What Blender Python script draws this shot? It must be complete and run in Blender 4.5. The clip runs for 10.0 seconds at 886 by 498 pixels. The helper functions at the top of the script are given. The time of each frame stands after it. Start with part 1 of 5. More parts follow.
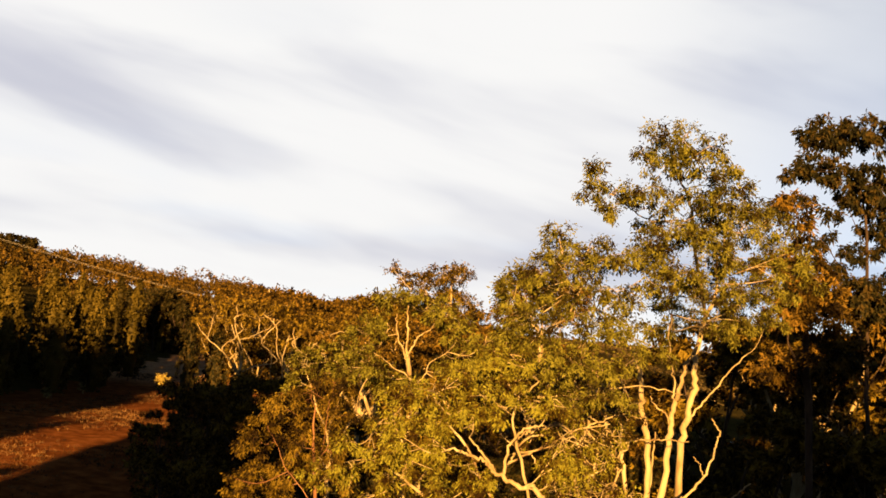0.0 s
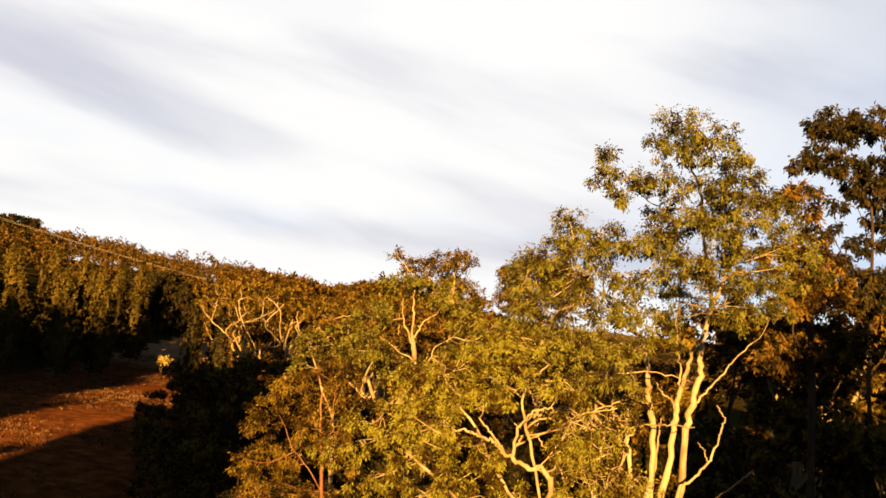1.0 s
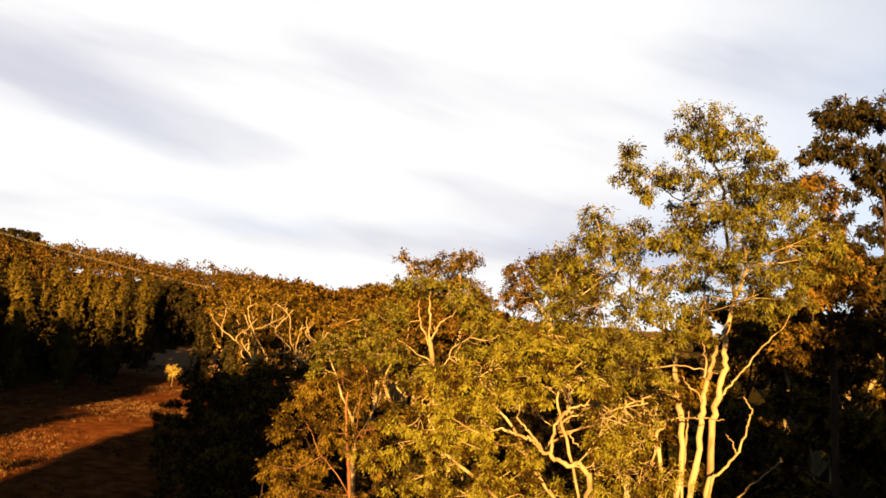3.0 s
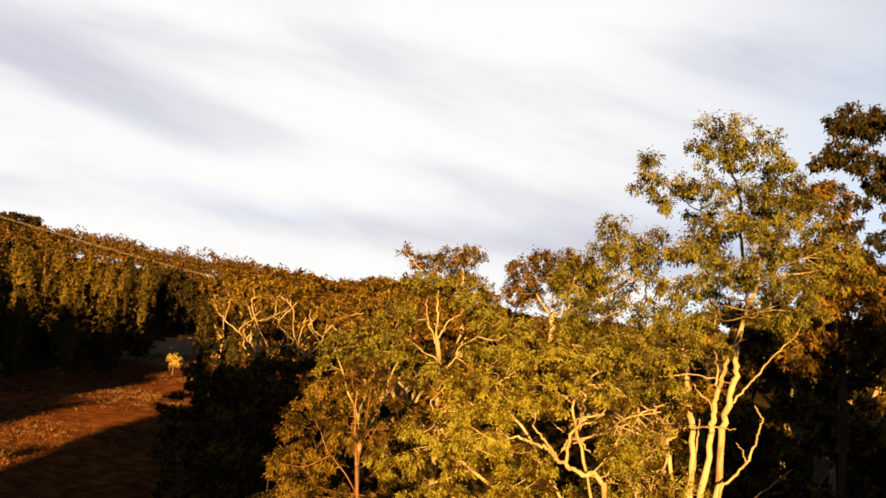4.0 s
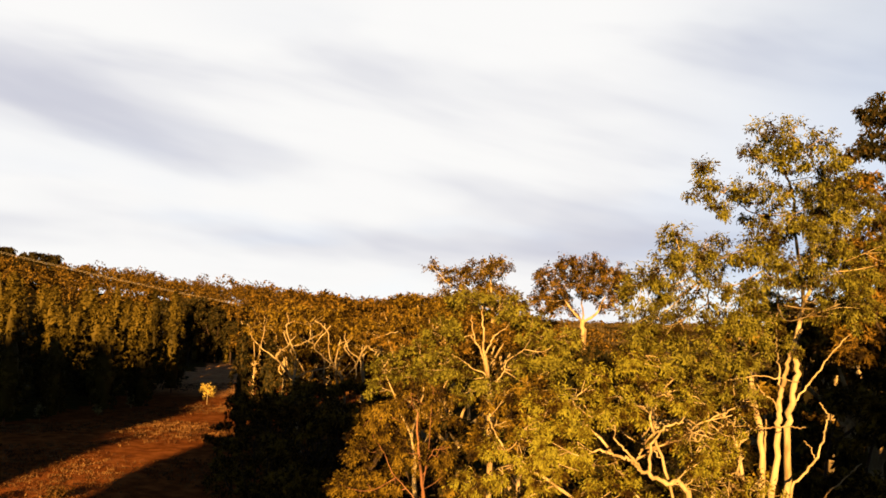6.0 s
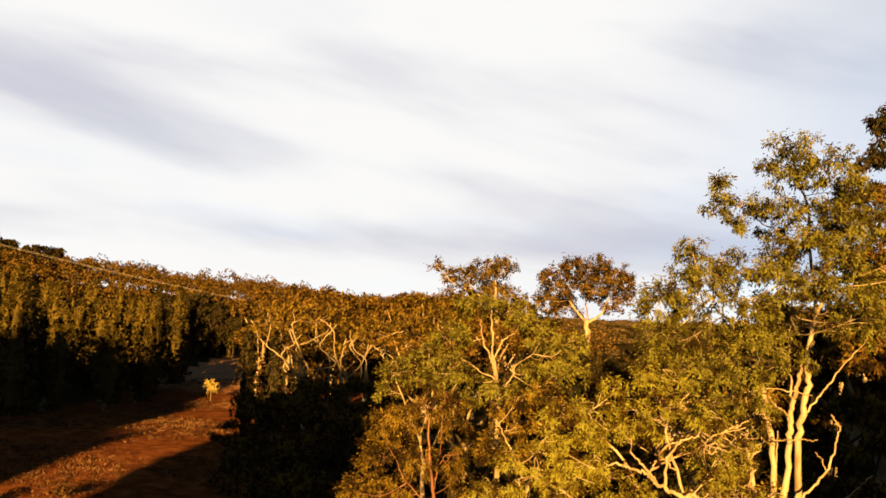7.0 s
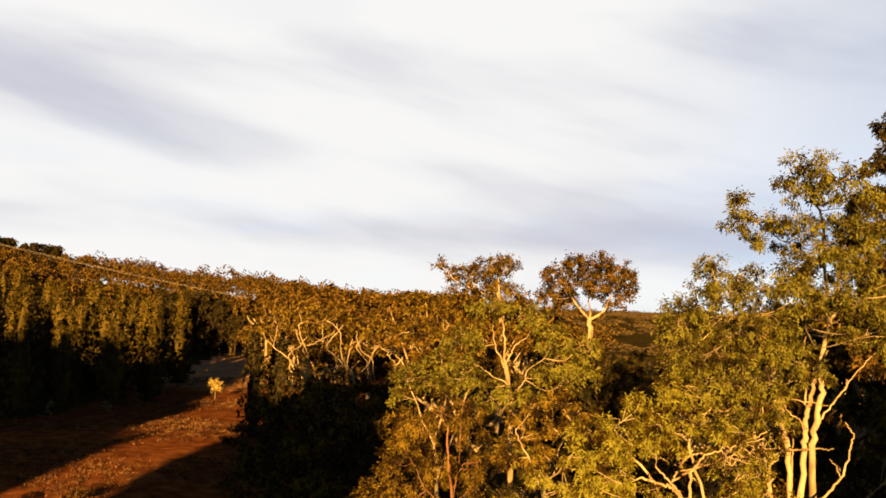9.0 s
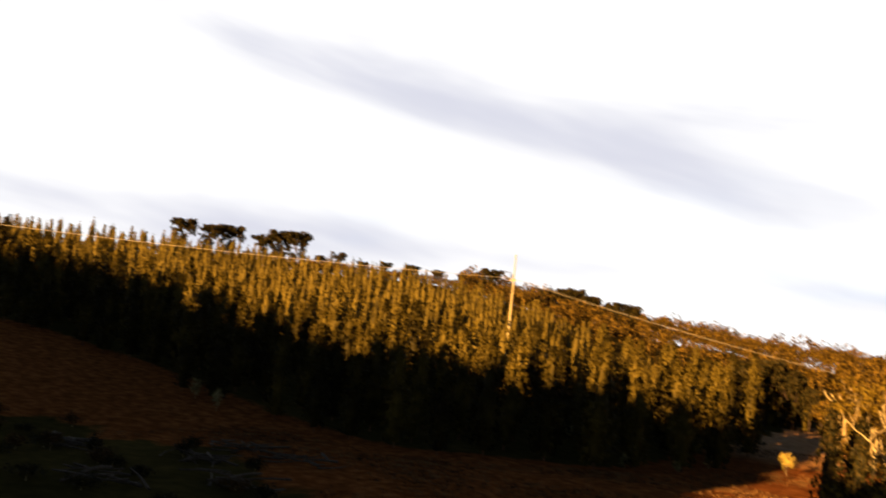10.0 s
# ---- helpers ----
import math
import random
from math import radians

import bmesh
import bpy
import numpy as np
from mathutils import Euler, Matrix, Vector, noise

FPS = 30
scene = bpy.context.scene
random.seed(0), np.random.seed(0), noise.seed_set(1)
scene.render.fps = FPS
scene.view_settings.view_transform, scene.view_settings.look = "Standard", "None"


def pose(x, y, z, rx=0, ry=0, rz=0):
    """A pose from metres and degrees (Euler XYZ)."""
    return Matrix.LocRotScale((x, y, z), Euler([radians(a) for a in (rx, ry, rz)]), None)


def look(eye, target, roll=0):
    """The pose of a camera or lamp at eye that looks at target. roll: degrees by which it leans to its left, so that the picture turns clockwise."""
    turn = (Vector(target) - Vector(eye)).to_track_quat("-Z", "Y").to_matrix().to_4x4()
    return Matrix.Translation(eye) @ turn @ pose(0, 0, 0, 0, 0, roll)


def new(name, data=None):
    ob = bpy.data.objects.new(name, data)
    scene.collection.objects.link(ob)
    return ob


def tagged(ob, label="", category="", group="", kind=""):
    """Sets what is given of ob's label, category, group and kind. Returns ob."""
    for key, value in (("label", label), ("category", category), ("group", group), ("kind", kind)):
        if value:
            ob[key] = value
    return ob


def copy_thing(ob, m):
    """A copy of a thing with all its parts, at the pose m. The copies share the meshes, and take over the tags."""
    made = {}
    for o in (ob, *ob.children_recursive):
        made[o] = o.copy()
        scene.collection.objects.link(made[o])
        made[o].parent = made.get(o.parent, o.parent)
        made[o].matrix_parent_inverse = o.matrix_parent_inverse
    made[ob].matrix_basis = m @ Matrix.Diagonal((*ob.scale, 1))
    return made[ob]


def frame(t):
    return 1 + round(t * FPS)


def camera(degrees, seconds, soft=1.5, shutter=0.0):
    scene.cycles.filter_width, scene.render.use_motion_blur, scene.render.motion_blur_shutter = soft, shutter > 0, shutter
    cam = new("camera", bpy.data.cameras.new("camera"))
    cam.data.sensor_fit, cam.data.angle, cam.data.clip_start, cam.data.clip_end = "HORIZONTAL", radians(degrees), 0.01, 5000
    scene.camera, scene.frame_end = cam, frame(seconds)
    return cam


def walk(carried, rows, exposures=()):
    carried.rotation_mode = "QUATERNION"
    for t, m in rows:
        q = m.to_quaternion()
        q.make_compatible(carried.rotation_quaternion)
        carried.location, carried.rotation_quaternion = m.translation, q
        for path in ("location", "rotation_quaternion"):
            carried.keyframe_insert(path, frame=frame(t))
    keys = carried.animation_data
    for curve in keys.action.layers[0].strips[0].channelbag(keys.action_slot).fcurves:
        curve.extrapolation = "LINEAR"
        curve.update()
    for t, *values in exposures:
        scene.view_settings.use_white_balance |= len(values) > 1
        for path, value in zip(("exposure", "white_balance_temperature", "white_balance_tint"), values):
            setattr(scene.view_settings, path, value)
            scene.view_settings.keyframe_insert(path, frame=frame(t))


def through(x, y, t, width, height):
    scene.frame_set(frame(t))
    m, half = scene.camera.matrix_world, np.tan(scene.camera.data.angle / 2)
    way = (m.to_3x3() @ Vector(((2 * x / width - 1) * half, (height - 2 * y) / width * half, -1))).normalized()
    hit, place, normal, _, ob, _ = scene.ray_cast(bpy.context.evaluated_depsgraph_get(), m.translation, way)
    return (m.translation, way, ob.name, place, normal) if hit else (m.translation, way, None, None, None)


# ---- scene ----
cam = camera(50.0, 10.0, soft=1.65, shutter=0.12)
PATH = [
    (0, pose(0.00, 0.00, 14.00, 94.69, -5.00, 0.00)),
    (0.5, pose(-0.19, -0.18, 13.98, 93.88, -5.13, 0.16)),
    (1, pose(-0.25, -0.18, 13.86, 93.94, -5.90, -0.01)),
    (1.5, pose(-0.35, -0.16, 13.67, 94.35, -5.59, -0.34)),
    (2, pose(-0.53, -0.19, 13.65, 93.63, -6.36, -0.26)),
    (2.5, pose(-0.76, -0.28, 13.68, 94.16, -3.71, 0.04)),
    (4, pose(-1.44, -0.36, 14.11, 93.47, -5.22, -0.12)),
    (4.5, pose(-1.76, -0.40, 14.15, 94.46, -3.97, -0.21)),
    (5, pose(-2.18, -0.57, 14.19, 93.06, -2.13, 0.53)),
    (5.5, pose(-2.46, -0.70, 14.19, 94.17, -1.24, 0.96)),
    (7, pose(-3.09, -0.93, 14.64, 93.82, -2.06, 1.00)),
    (7.5, pose(-3.29, -1.17, 14.76, 94.08, -1.47, 1.22)),
    (8, pose(-3.37, -1.15, 15.05, 92.96, -2.67, 1.01)),
    (8.5, pose(-3.60, -1.34, 15.17, 93.81, -2.76, 0.71)),
    (9, pose(-3.82, -1.48, 15.25, 93.36, -1.51, 0.80)),
    (9.3, pose(-3.83, -1.49, 15.27, 93.74, -0.60, 6.17)),
    (9.5, pose(-3.82, -1.49, 15.29, 93.91, -2.92, 13.45)),
    (9.7, pose(-3.79, -1.50, 15.31, 92.75, -4.36, 21.6)),
    (9.9, pose(-3.79, -1.50, 15.32, 93.55, -4.61, 30.19)),
    (10, pose(-3.79, -1.50, 15.32, 94.99, -6.06, 34.30)),
]
EXPOSURE = 3.2
walk(cam, PATH, exposures=((0, EXPOSURE - 0.12), (1, EXPOSURE - 0.03), (2, EXPOSURE + 0.06), (3, EXPOSURE + 0.03), (4, EXPOSURE - 0.06), (7.5, EXPOSURE - 0.1), (9, EXPOSURE - 0.13), (9.5, EXPOSURE - 0.14), (9.75, EXPOSURE + 0.0), (10, EXPOSURE + 0.14)))

# ---- light: low sun behind the camera, bright broken cloud ----
SUN_UP, SUN_AZ = 9.0, 185.0          # degrees above the horizon, clockwise from +y


def make_world():
    world = bpy.data.worlds.new("evening_sky")
    scene.world = world
    world.use_nodes = True
    nt = world.node_tree
    n, link = nt.nodes, nt.links.new
    for node in list(n):
        n.remove(node)
    out = n.new("ShaderNodeOutputWorld")
    bg = n.new("ShaderNodeBackground")
    sky = n.new("ShaderNodeTexSky")
    sky.sky_type, sky.sun_disc = "NISHITA", False
    sky.air_density, sky.dust_density = 0.4, 0.3
    sky.sun_elevation, sky.sun_rotation = radians(SUN_UP), radians(SUN_AZ)
    blue = n.new("ShaderNodeMix")
    blue.data_type, blue.blend_type = "RGBA", "MULTIPLY"
    blue.inputs[0].default_value = 1.0
    blue.inputs[7].default_value = (0.018, 0.018, 0.018, 1)
    link(sky.outputs[0], blue.inputs[6])
    # thin cloud sheet with long soft banks that sink towards the east
    co = n.new("ShaderNodeTexCoord")
    sep = n.new("ShaderNodeSeparateXYZ")
    link(co.outputs["Generated"], sep.inputs[0])

    def calc(op, a, b):
        m = n.new("ShaderNodeMath")
        m.operation = op
        for k, v in enumerate((a, b)):
            if isinstance(v, (int, float)):
                m.inputs[k].default_value = v
            else:
                link(v, m.inputs[k])
        return m.outputs[0]

    up = calc("ADD", calc("MAXIMUM", sep.outputs[2], 0.0), 0.16)
    comb = n.new("ShaderNodeCombineXYZ")
    link(calc("DIVIDE", sep.outputs[0], up), comb.inputs[0])
    link(calc("DIVIDE", sep.outputs[1], up), comb.inputs[1])
    az, el = calc("ARCTAN2", sep.outputs[0], sep.outputs[1]), calc("ARCSINE", sep.outputs[2], 0.0)
    flat = n.new("ShaderNodeCombineXYZ")
    link(az, flat.inputs[0])
    link(el, flat.inputs[1])
    turn = n.new("ShaderNodeMapping")
    turn.inputs["Rotation"].default_value = (0, 0, radians(9))
    link(flat.outputs[0], turn.inputs[0])
    draw = n.new("ShaderNodeMapping")
    draw.inputs["Scale"].default_value = (2.0, 9.0, 1.0)
    draw.inputs["Location"].default_value = (3.1, 0.4, 0.0)
    link(turn.outputs[0], draw.inputs[0])
    streak = n.new("ShaderNodeTexNoise")
    streak.inputs["Scale"].default_value = 1.0
    streak.inputs["Detail"].default_value = 4.0
    streak.inputs["Roughness"].default_value = 0.55
    streak.inputs["Distortion"].default_value = 0.25
    link(draw.outputs[0], streak.inputs["Vector"])

    def bank(height, fall, width, depth):
        off = calc("DIVIDE", calc("SUBTRACT", calc("ADD", el, calc("MULTIPLY", az, fall)), height), width)
        return calc("MULTIPLY", calc("POWER", 2.718, calc("MULTIPLY", calc("MULTIPLY", off, off), -1.0)), depth)

    wave = calc("SUBTRACT", streak.outputs[0], 0.5)
    banks = calc("ADD", calc("ADD", bank(0.134, 0.165, 0.032, 0.22), bank(0.074, 0.02, 0.026, 0.24)), bank(0.25, 0.02, 0.05, 0.12))
    murk = calc("ADD", banks, calc("MULTIPLY", wave, 1.1))
    shade = n.new("ShaderNodeValToRGB")
    shade.color_ramp.interpolation = "EASE"
    e = shade.color_ramp.elements
    e[0].position, e[0].color = 0.0, (0.112, 0.111, 0.110, 1)
    e[1].position, e[1].color = 0.46, (0.071, 0.072, 0.082, 1)
    link(murk, shade.inputs[0])
    soft = n.new("ShaderNodeTexNoise")
    soft.inputs["Scale"].default_value = 0.55
    soft.inputs["Detail"].default_value = 3.0
    link(comb.outputs[0], soft.inputs["Vector"])
    cover = n.new("ShaderNodeValToRGB")
    e = cover.color_ramp.elements
    e[0].position, e[0].color = 0.30, (0.85, 0.85, 0.85, 1)
    e[1].position, e[1].color = 0.46, (1, 1, 1, 1)
    link(soft.outputs[0], cover.inputs[0])
    # the sheet breaks up overhead
    thin = n.new("ShaderNodeMapRange")
    thin.interpolation_type = "SMOOTHSTEP"
    thin.inputs["From Min"].default_value, thin.inputs["From Max"].default_value = 0.34, 0.52
    thin.inputs["To Min"].default_value, thin.inputs["To Max"].default_value = 1.0, 0.0
    link(sep.outputs[2], thin.inputs[0])
    east = n.new("ShaderNodeMapRange")
    east.interpolation_type = "SMOOTHSTEP"
    east.inputs["From Min"].default_value, east.inputs["From Max"].default_value = 0.12, 0.48
    east.inputs["To Min"].default_value, east.inputs["To Max"].default_value = 1.0, 0.6
    link(sep.outputs[0], east.inputs[0])
    # and has cleared in the quarter where the sun stands
    west = n.new("ShaderNodeMapRange")
    west.interpolation_type = "SMOOTHSTEP"
    west.inputs["From Min"].default_value, west.inputs["From Max"].default_value = -0.5, 0.25
    west.inputs["To Min"].default_value, west.inputs["To Max"].default_value = 0.45, 1.0
    link(sep.outputs[1], west.inputs[0])
    mix = n.new("ShaderNodeMix")
    mix.data_type = "RGBA"
    link(calc("MULTIPLY", calc("MULTIPLY", calc("MULTIPLY", cover.outputs[0], west.outputs[0]), east.outputs[0]), thin.outputs[0]), mix.inputs[0])
    link(blue.outputs[2], mix.inputs[6])
    link(shade.outputs[0], mix.inputs[7])
    link(mix.outputs[2], bg.inputs[0])
    bg.inputs[1].default_value = 1.0
    link(bg.outputs[0], out.inputs[0])


make_world()
lamp = bpy.data.lights.new("sun", "SUN")
lamp.energy, lamp.angle, lamp.color = 5.0, radians(0.6), (1.0, 0.525, 0.16)
sun = new("sun", lamp)
az = radians(SUN_AZ)
sun.matrix_world = look((0, 0, 60), (-math.sin(az) * 100, -math.cos(az) * 100, 60 - 100 * math.tan(radians(SUN_UP))))


# ---- materials ----
def material(name):
    m = bpy.data.materials.new(name)
    m.use_nodes = True
    return m, m.node_tree.nodes, m.node_tree.links.new, m.node_tree.nodes["Principled BSDF"]


def ramp(n, stops):
    r = n.new("ShaderNodeValToRGB")
    e = r.color_ramp.elements
    while len(e) < len(stops):
        e.new(0.5)
    for k, (p, c) in enumerate(stops):
        e[k].position, e[k].color = p, (*c, 1)
    return r


def noise_node(n, link, scale, detail=4.0, stretch=(1, 1, 1), rough=0.55):
    co, mp, t = n.new("ShaderNodeTexCoord"), n.new("ShaderNodeMapping"), n.new("ShaderNodeTexNoise")
    mp.inputs["Scale"].default_value = stretch
    link(co.outputs["Object"], mp.inputs[0])
    link(mp.outputs[0], t.inputs["Vector"])
    t.inputs["Scale"].default_value, t.inputs["Detail"].default_value, t.inputs["Roughness"].default_value = scale, detail, rough
    return t


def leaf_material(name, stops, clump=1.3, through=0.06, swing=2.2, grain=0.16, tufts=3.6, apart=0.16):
    """Leaves: each one its own tone, with noise painting lit and shaded clumps over the crown."""
    m, n, link, bsdf = material(name)
    geo, info = n.new("ShaderNodeNewGeometry"), n.new("ShaderNodeObjectInfo")
    r = ramp(n, stops)
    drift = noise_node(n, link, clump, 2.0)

    def mad(a, k, c):
        q = n.new("ShaderNodeMath")
        q.operation = "MULTIPLY_ADD"
        link(a, q.inputs[0])
        q.inputs[1].default_value = k
        if isinstance(c, float):
            q.inputs[2].default_value = c
        else:
            link(c, q.inputs[2])
        return q.outputs[0]

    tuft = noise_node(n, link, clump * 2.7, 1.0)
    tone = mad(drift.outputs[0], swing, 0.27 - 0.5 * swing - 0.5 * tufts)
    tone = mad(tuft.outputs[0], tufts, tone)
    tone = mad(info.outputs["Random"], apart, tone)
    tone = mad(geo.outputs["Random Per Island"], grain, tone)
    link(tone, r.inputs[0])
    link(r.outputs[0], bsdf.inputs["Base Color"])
    bsdf.inputs["Roughness"].default_value = 0.6
    bsdf.inputs["Specular IOR Level"].default_value = 0.03
    tr, mx, out = n.new("ShaderNodeBsdfTranslucent"), n.new("ShaderNodeMixShader"), n["Material Output"]
    link(r.outputs[0], tr.inputs[0])
    mx.inputs[0].default_value = through
    link(bsdf.outputs[0], mx.inputs[1])
    link(tr.outputs[0], mx.inputs[2])
    link(mx.outputs[0], out.inputs[0])
    return m


def bark_material(name, stops, scale=3.0, bump=0.25):
    m, n, link, bsdf = material(name)
    t = noise_node(n, link, scale, 6.0, (1.0, 1.0, 0.25))
    r = ramp(n, stops)
    link(t.outputs[0], r.inputs[0])
    link(r.outputs[0], bsdf.inputs["Base Color"])
    fine = noise_node(n, link, scale * 9, 4.0, (1.0, 1.0, 0.2))
    b = n.new("ShaderNodeBump")
    b.inputs["Strength"].default_value, b.inputs["Distance"].default_value = bump, 0.02
    link(fine.outputs[0], b.inputs["Height"])
    link(b.outputs[0], bsdf.inputs["Normal"])
    bsdf.inputs["Roughness"].default_value = 0.85
    bsdf.inputs["Specular IOR Level"].default_value = 0.1
    return m


def ground_material():
    """Red-brown dirt where traffic has bared it, leaf litter and dry grass elsewhere."""
    m, n, link, bsdf = material("earth_and_litter")
    at = n.new("ShaderNodeAttribute")
    at.attribute_name = "bare"
    big, mid, fine = noise_node(n, link, 0.12, 5.0), noise_node(n, link, 0.9, 6.0), noise_node(n, link, 7.0, 5.0)
    dirt = ramp(n, ((0.3, (0.050, 0.0155, 0.0038)), (0.5, (0.090, 0.030, 0.0075)), (0.7, (0.140, 0.054, 0.0145))))
    grass = ramp(n, ((0.3, (0.014, 0.012, 0.003)), (0.5, (0.028, 0.022, 0.006)), (0.72, (0.05, 0.036, 0.010))))
    link(mid.outputs[0], dirt.inputs[0])
    mixed = n.new("ShaderNodeMath")
    mixed.operation = "MULTIPLY_ADD"
    mixed.inputs[1].default_value = 0.5
    half = n.new("ShaderNodeMath")
    half.operation = "MULTIPLY"
    half.inputs[1].default_value = 0.5
    link(mid.outputs[0], half.inputs[0])
    link(big.outputs[0], mixed.inputs[0])
    link(half.outputs[0], mixed.inputs[2])
    link(mixed.outputs[0], grass.inputs[0])
    edge = n.new("ShaderNodeMath")
    edge.operation = "MULTIPLY_ADD"
    edge.inputs[1].default_value = 0.6
    link(mid.outputs[0], edge.inputs[0])
    link(at.outputs["Fac"], edge.inputs[2])
    cut = n.new("ShaderNodeMapRange")
    cut.inputs["From Min"].default_value, cut.inputs["From Max"].default_value = 0.6, 0.9
    link(edge.outputs[0], cut.inputs[0])
    # pale dry ground of the bay, its part sun put into the colour
    lit_straw = n.new("ShaderNodeAttribute")
    lit_straw.attribute_name = "lit_straw"
    dry = n.new("ShaderNodeMix")
    dry.data_type = "RGBA"
    link(lit_straw.outputs["Fac"], dry.inputs[0])
    link(dirt.outputs[0], dry.inputs[6])
    pale = ramp(n, ((0.3, (0.20, 0.105, 0.042)), (0.7, (0.34, 0.20, 0.09))))
    link(mid.outputs[0], pale.inputs[0])
    link(pale.outputs[0], dry.inputs[7])
    mx = n.new("ShaderNodeMix")
    mx.data_type = "RGBA"
    link(cut.outputs[0], mx.inputs[0])
    link(grass.outputs[0], mx.inputs[6])
    link(dry.outputs[2], mx.inputs[7])
    link(mx.outputs[2], bsdf.inputs["Base Color"])
    b = n.new("ShaderNodeBump")
    b.inputs["Strength"].default_value, b.inputs["Distance"].default_value = 0.9, 0.09
    link(fine.outputs[0], b.inputs["Height"])
    link(b.outputs[0], bsdf.inputs["Normal"])
    bsdf.inputs["Roughness"].default_value = 1.0
    bsdf.inputs["Specular IOR Level"].default_value = 0.0
    return m


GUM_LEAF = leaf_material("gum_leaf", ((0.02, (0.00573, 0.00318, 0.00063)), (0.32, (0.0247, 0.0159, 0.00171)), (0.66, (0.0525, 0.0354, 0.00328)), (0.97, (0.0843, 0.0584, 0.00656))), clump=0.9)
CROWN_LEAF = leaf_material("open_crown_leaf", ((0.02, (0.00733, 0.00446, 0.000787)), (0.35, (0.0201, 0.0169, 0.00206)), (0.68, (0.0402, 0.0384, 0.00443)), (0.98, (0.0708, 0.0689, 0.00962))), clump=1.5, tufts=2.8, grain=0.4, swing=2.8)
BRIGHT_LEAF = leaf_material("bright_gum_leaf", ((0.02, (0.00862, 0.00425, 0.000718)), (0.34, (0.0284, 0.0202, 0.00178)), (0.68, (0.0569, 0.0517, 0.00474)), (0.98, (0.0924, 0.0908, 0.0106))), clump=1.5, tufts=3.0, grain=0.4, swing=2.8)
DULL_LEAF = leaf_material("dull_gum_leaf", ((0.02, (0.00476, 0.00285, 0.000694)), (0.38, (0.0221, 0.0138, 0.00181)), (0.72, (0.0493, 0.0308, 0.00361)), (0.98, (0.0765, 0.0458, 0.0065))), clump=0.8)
PLANTED_LEAF = leaf_material("plantation_leaf", ((0.02, (0.00471, 0.00365, 0.000806)), (0.5, (0.0142, 0.0109, 0.00161)), (0.98, (0.0424, 0.0312, 0.00432))), clump=0.22, swing=1.8, grain=0.12, tufts=0.8, apart=0.7)
# the ridge gums' own dark leaf; elsewhere shade put into the colour
DARK_AND_SHADED_LEAF = leaf_material("dark_and_shaded_leaf", ((0.05, (0.004, 0.004, 0.0014)), (0.5, (0.010, 0.009, 0.0022)), (0.98, (0.026, 0.0175, 0.004))))
DRY_LEAF = leaf_material("dry_leaf", ((0.05, (0.0126, 0.0063, 0.00154)), (0.5, (0.0294, 0.0154, 0.0035)), (0.98, (0.056, 0.0308, 0.0077))))
PALE_LEAF = leaf_material("pale_juvenile_leaf", ((0.05, (0.08, 0.07, 0.025)), (0.5, (0.14, 0.12, 0.045)), (0.98, (0.2, 0.17, 0.08))))
YELLOW_LEAF = leaf_material("yellow_leaf", ((0.05, (0.14, 0.10, 0.02)), (0.5, (0.22, 0.17, 0.03)), (0.98, (0.3, 0.23, 0.06))))
SCRUB_LEAF = leaf_material("dry_scrub_leaf", ((0.05, (0.03, 0.022, 0.007)), (0.5, (0.055, 0.040, 0.014)), (0.98, (0.085, 0.062, 0.024))), clump=0.02, tufts=0.5)
GUM_BARK = bark_material("smooth_gum_bark", ((0.30, (0.045, 0.027, 0.011)), (0.42, (0.105, 0.077, 0.034)), (0.55, (0.160, 0.128, 0.064)), (0.75, (0.21, 0.178, 0.10))), 2.4, 0.4)
RED_BARK = bark_material("reddish_bark", ((0.30, (0.04, 0.018, 0.008)), (0.5, (0.085, 0.040, 0.018)), (0.75, (0.14, 0.08, 0.04))))
ROUGH_BARK = bark_material("rough_dark_bark", ((0.3, (0.010, 0.0065, 0.004)), (0.7, (0.032, 0.021, 0.012))), 5.0, 0.6)
GREY_WOOD = bark_material("weathered_wood", ((0.3, (0.02, 0.015, 0.009)), (0.7, (0.05, 0.038, 0.024))), 6.0, 0.4)
POLE_WOOD = bark_material("treated_pole_wood", ((0.3, (0.14, 0.115, 0.06)), (0.7, (0.21, 0.175, 0.10))), 6.0, 0.3)
WIRE, _n, _l, _b = material("aluminium_wire")
_b.inputs["Base Color"].default_value, _b.inputs["Metallic"].default_value, _b.inputs["Roughness"].default_value = (0.13, 0.115, 0.08, 1), 0.0, 0.6
GRASS = leaf_material("dry_grass", ((0.05, (0.021, 0.00898, 0.00273)), (0.5, (0.0462, 0.0224, 0.00702)), (0.98, (0.084, 0.0469, 0.0164))), clump=0.25)
EARTH = ground_material()


# ---- mesh helpers ----
def mesh_of(name, verts, faces, mat, smooth=False):
    me = bpy.data.meshes.new(name)
    verts = np.asarray(verts, np.float32).reshape(-1, 3)
    faces = np.asarray(faces, np.int32)
    me.vertices.add(len(verts))
    me.vertices.foreach_set("co", verts.ravel())
    k = faces.shape[1]
    me.loops.add(faces.size)
    me.loops.foreach_set("vertex_index", faces.ravel())
    me.polygons.add(len(faces))
    me.polygons.foreach_set("loop_start", np.arange(0, faces.size, k, dtype=np.int32))
    me.polygons.foreach_set("use_smooth", np.full(len(faces), smooth))
    me.update(calc_edges=True)
    me.materials.append(mat)
    return me


def part(name, me, parent, label=""):
    ob = new(name, me)
    ob.parent = parent
    return tagged(ob, label) if label else ob


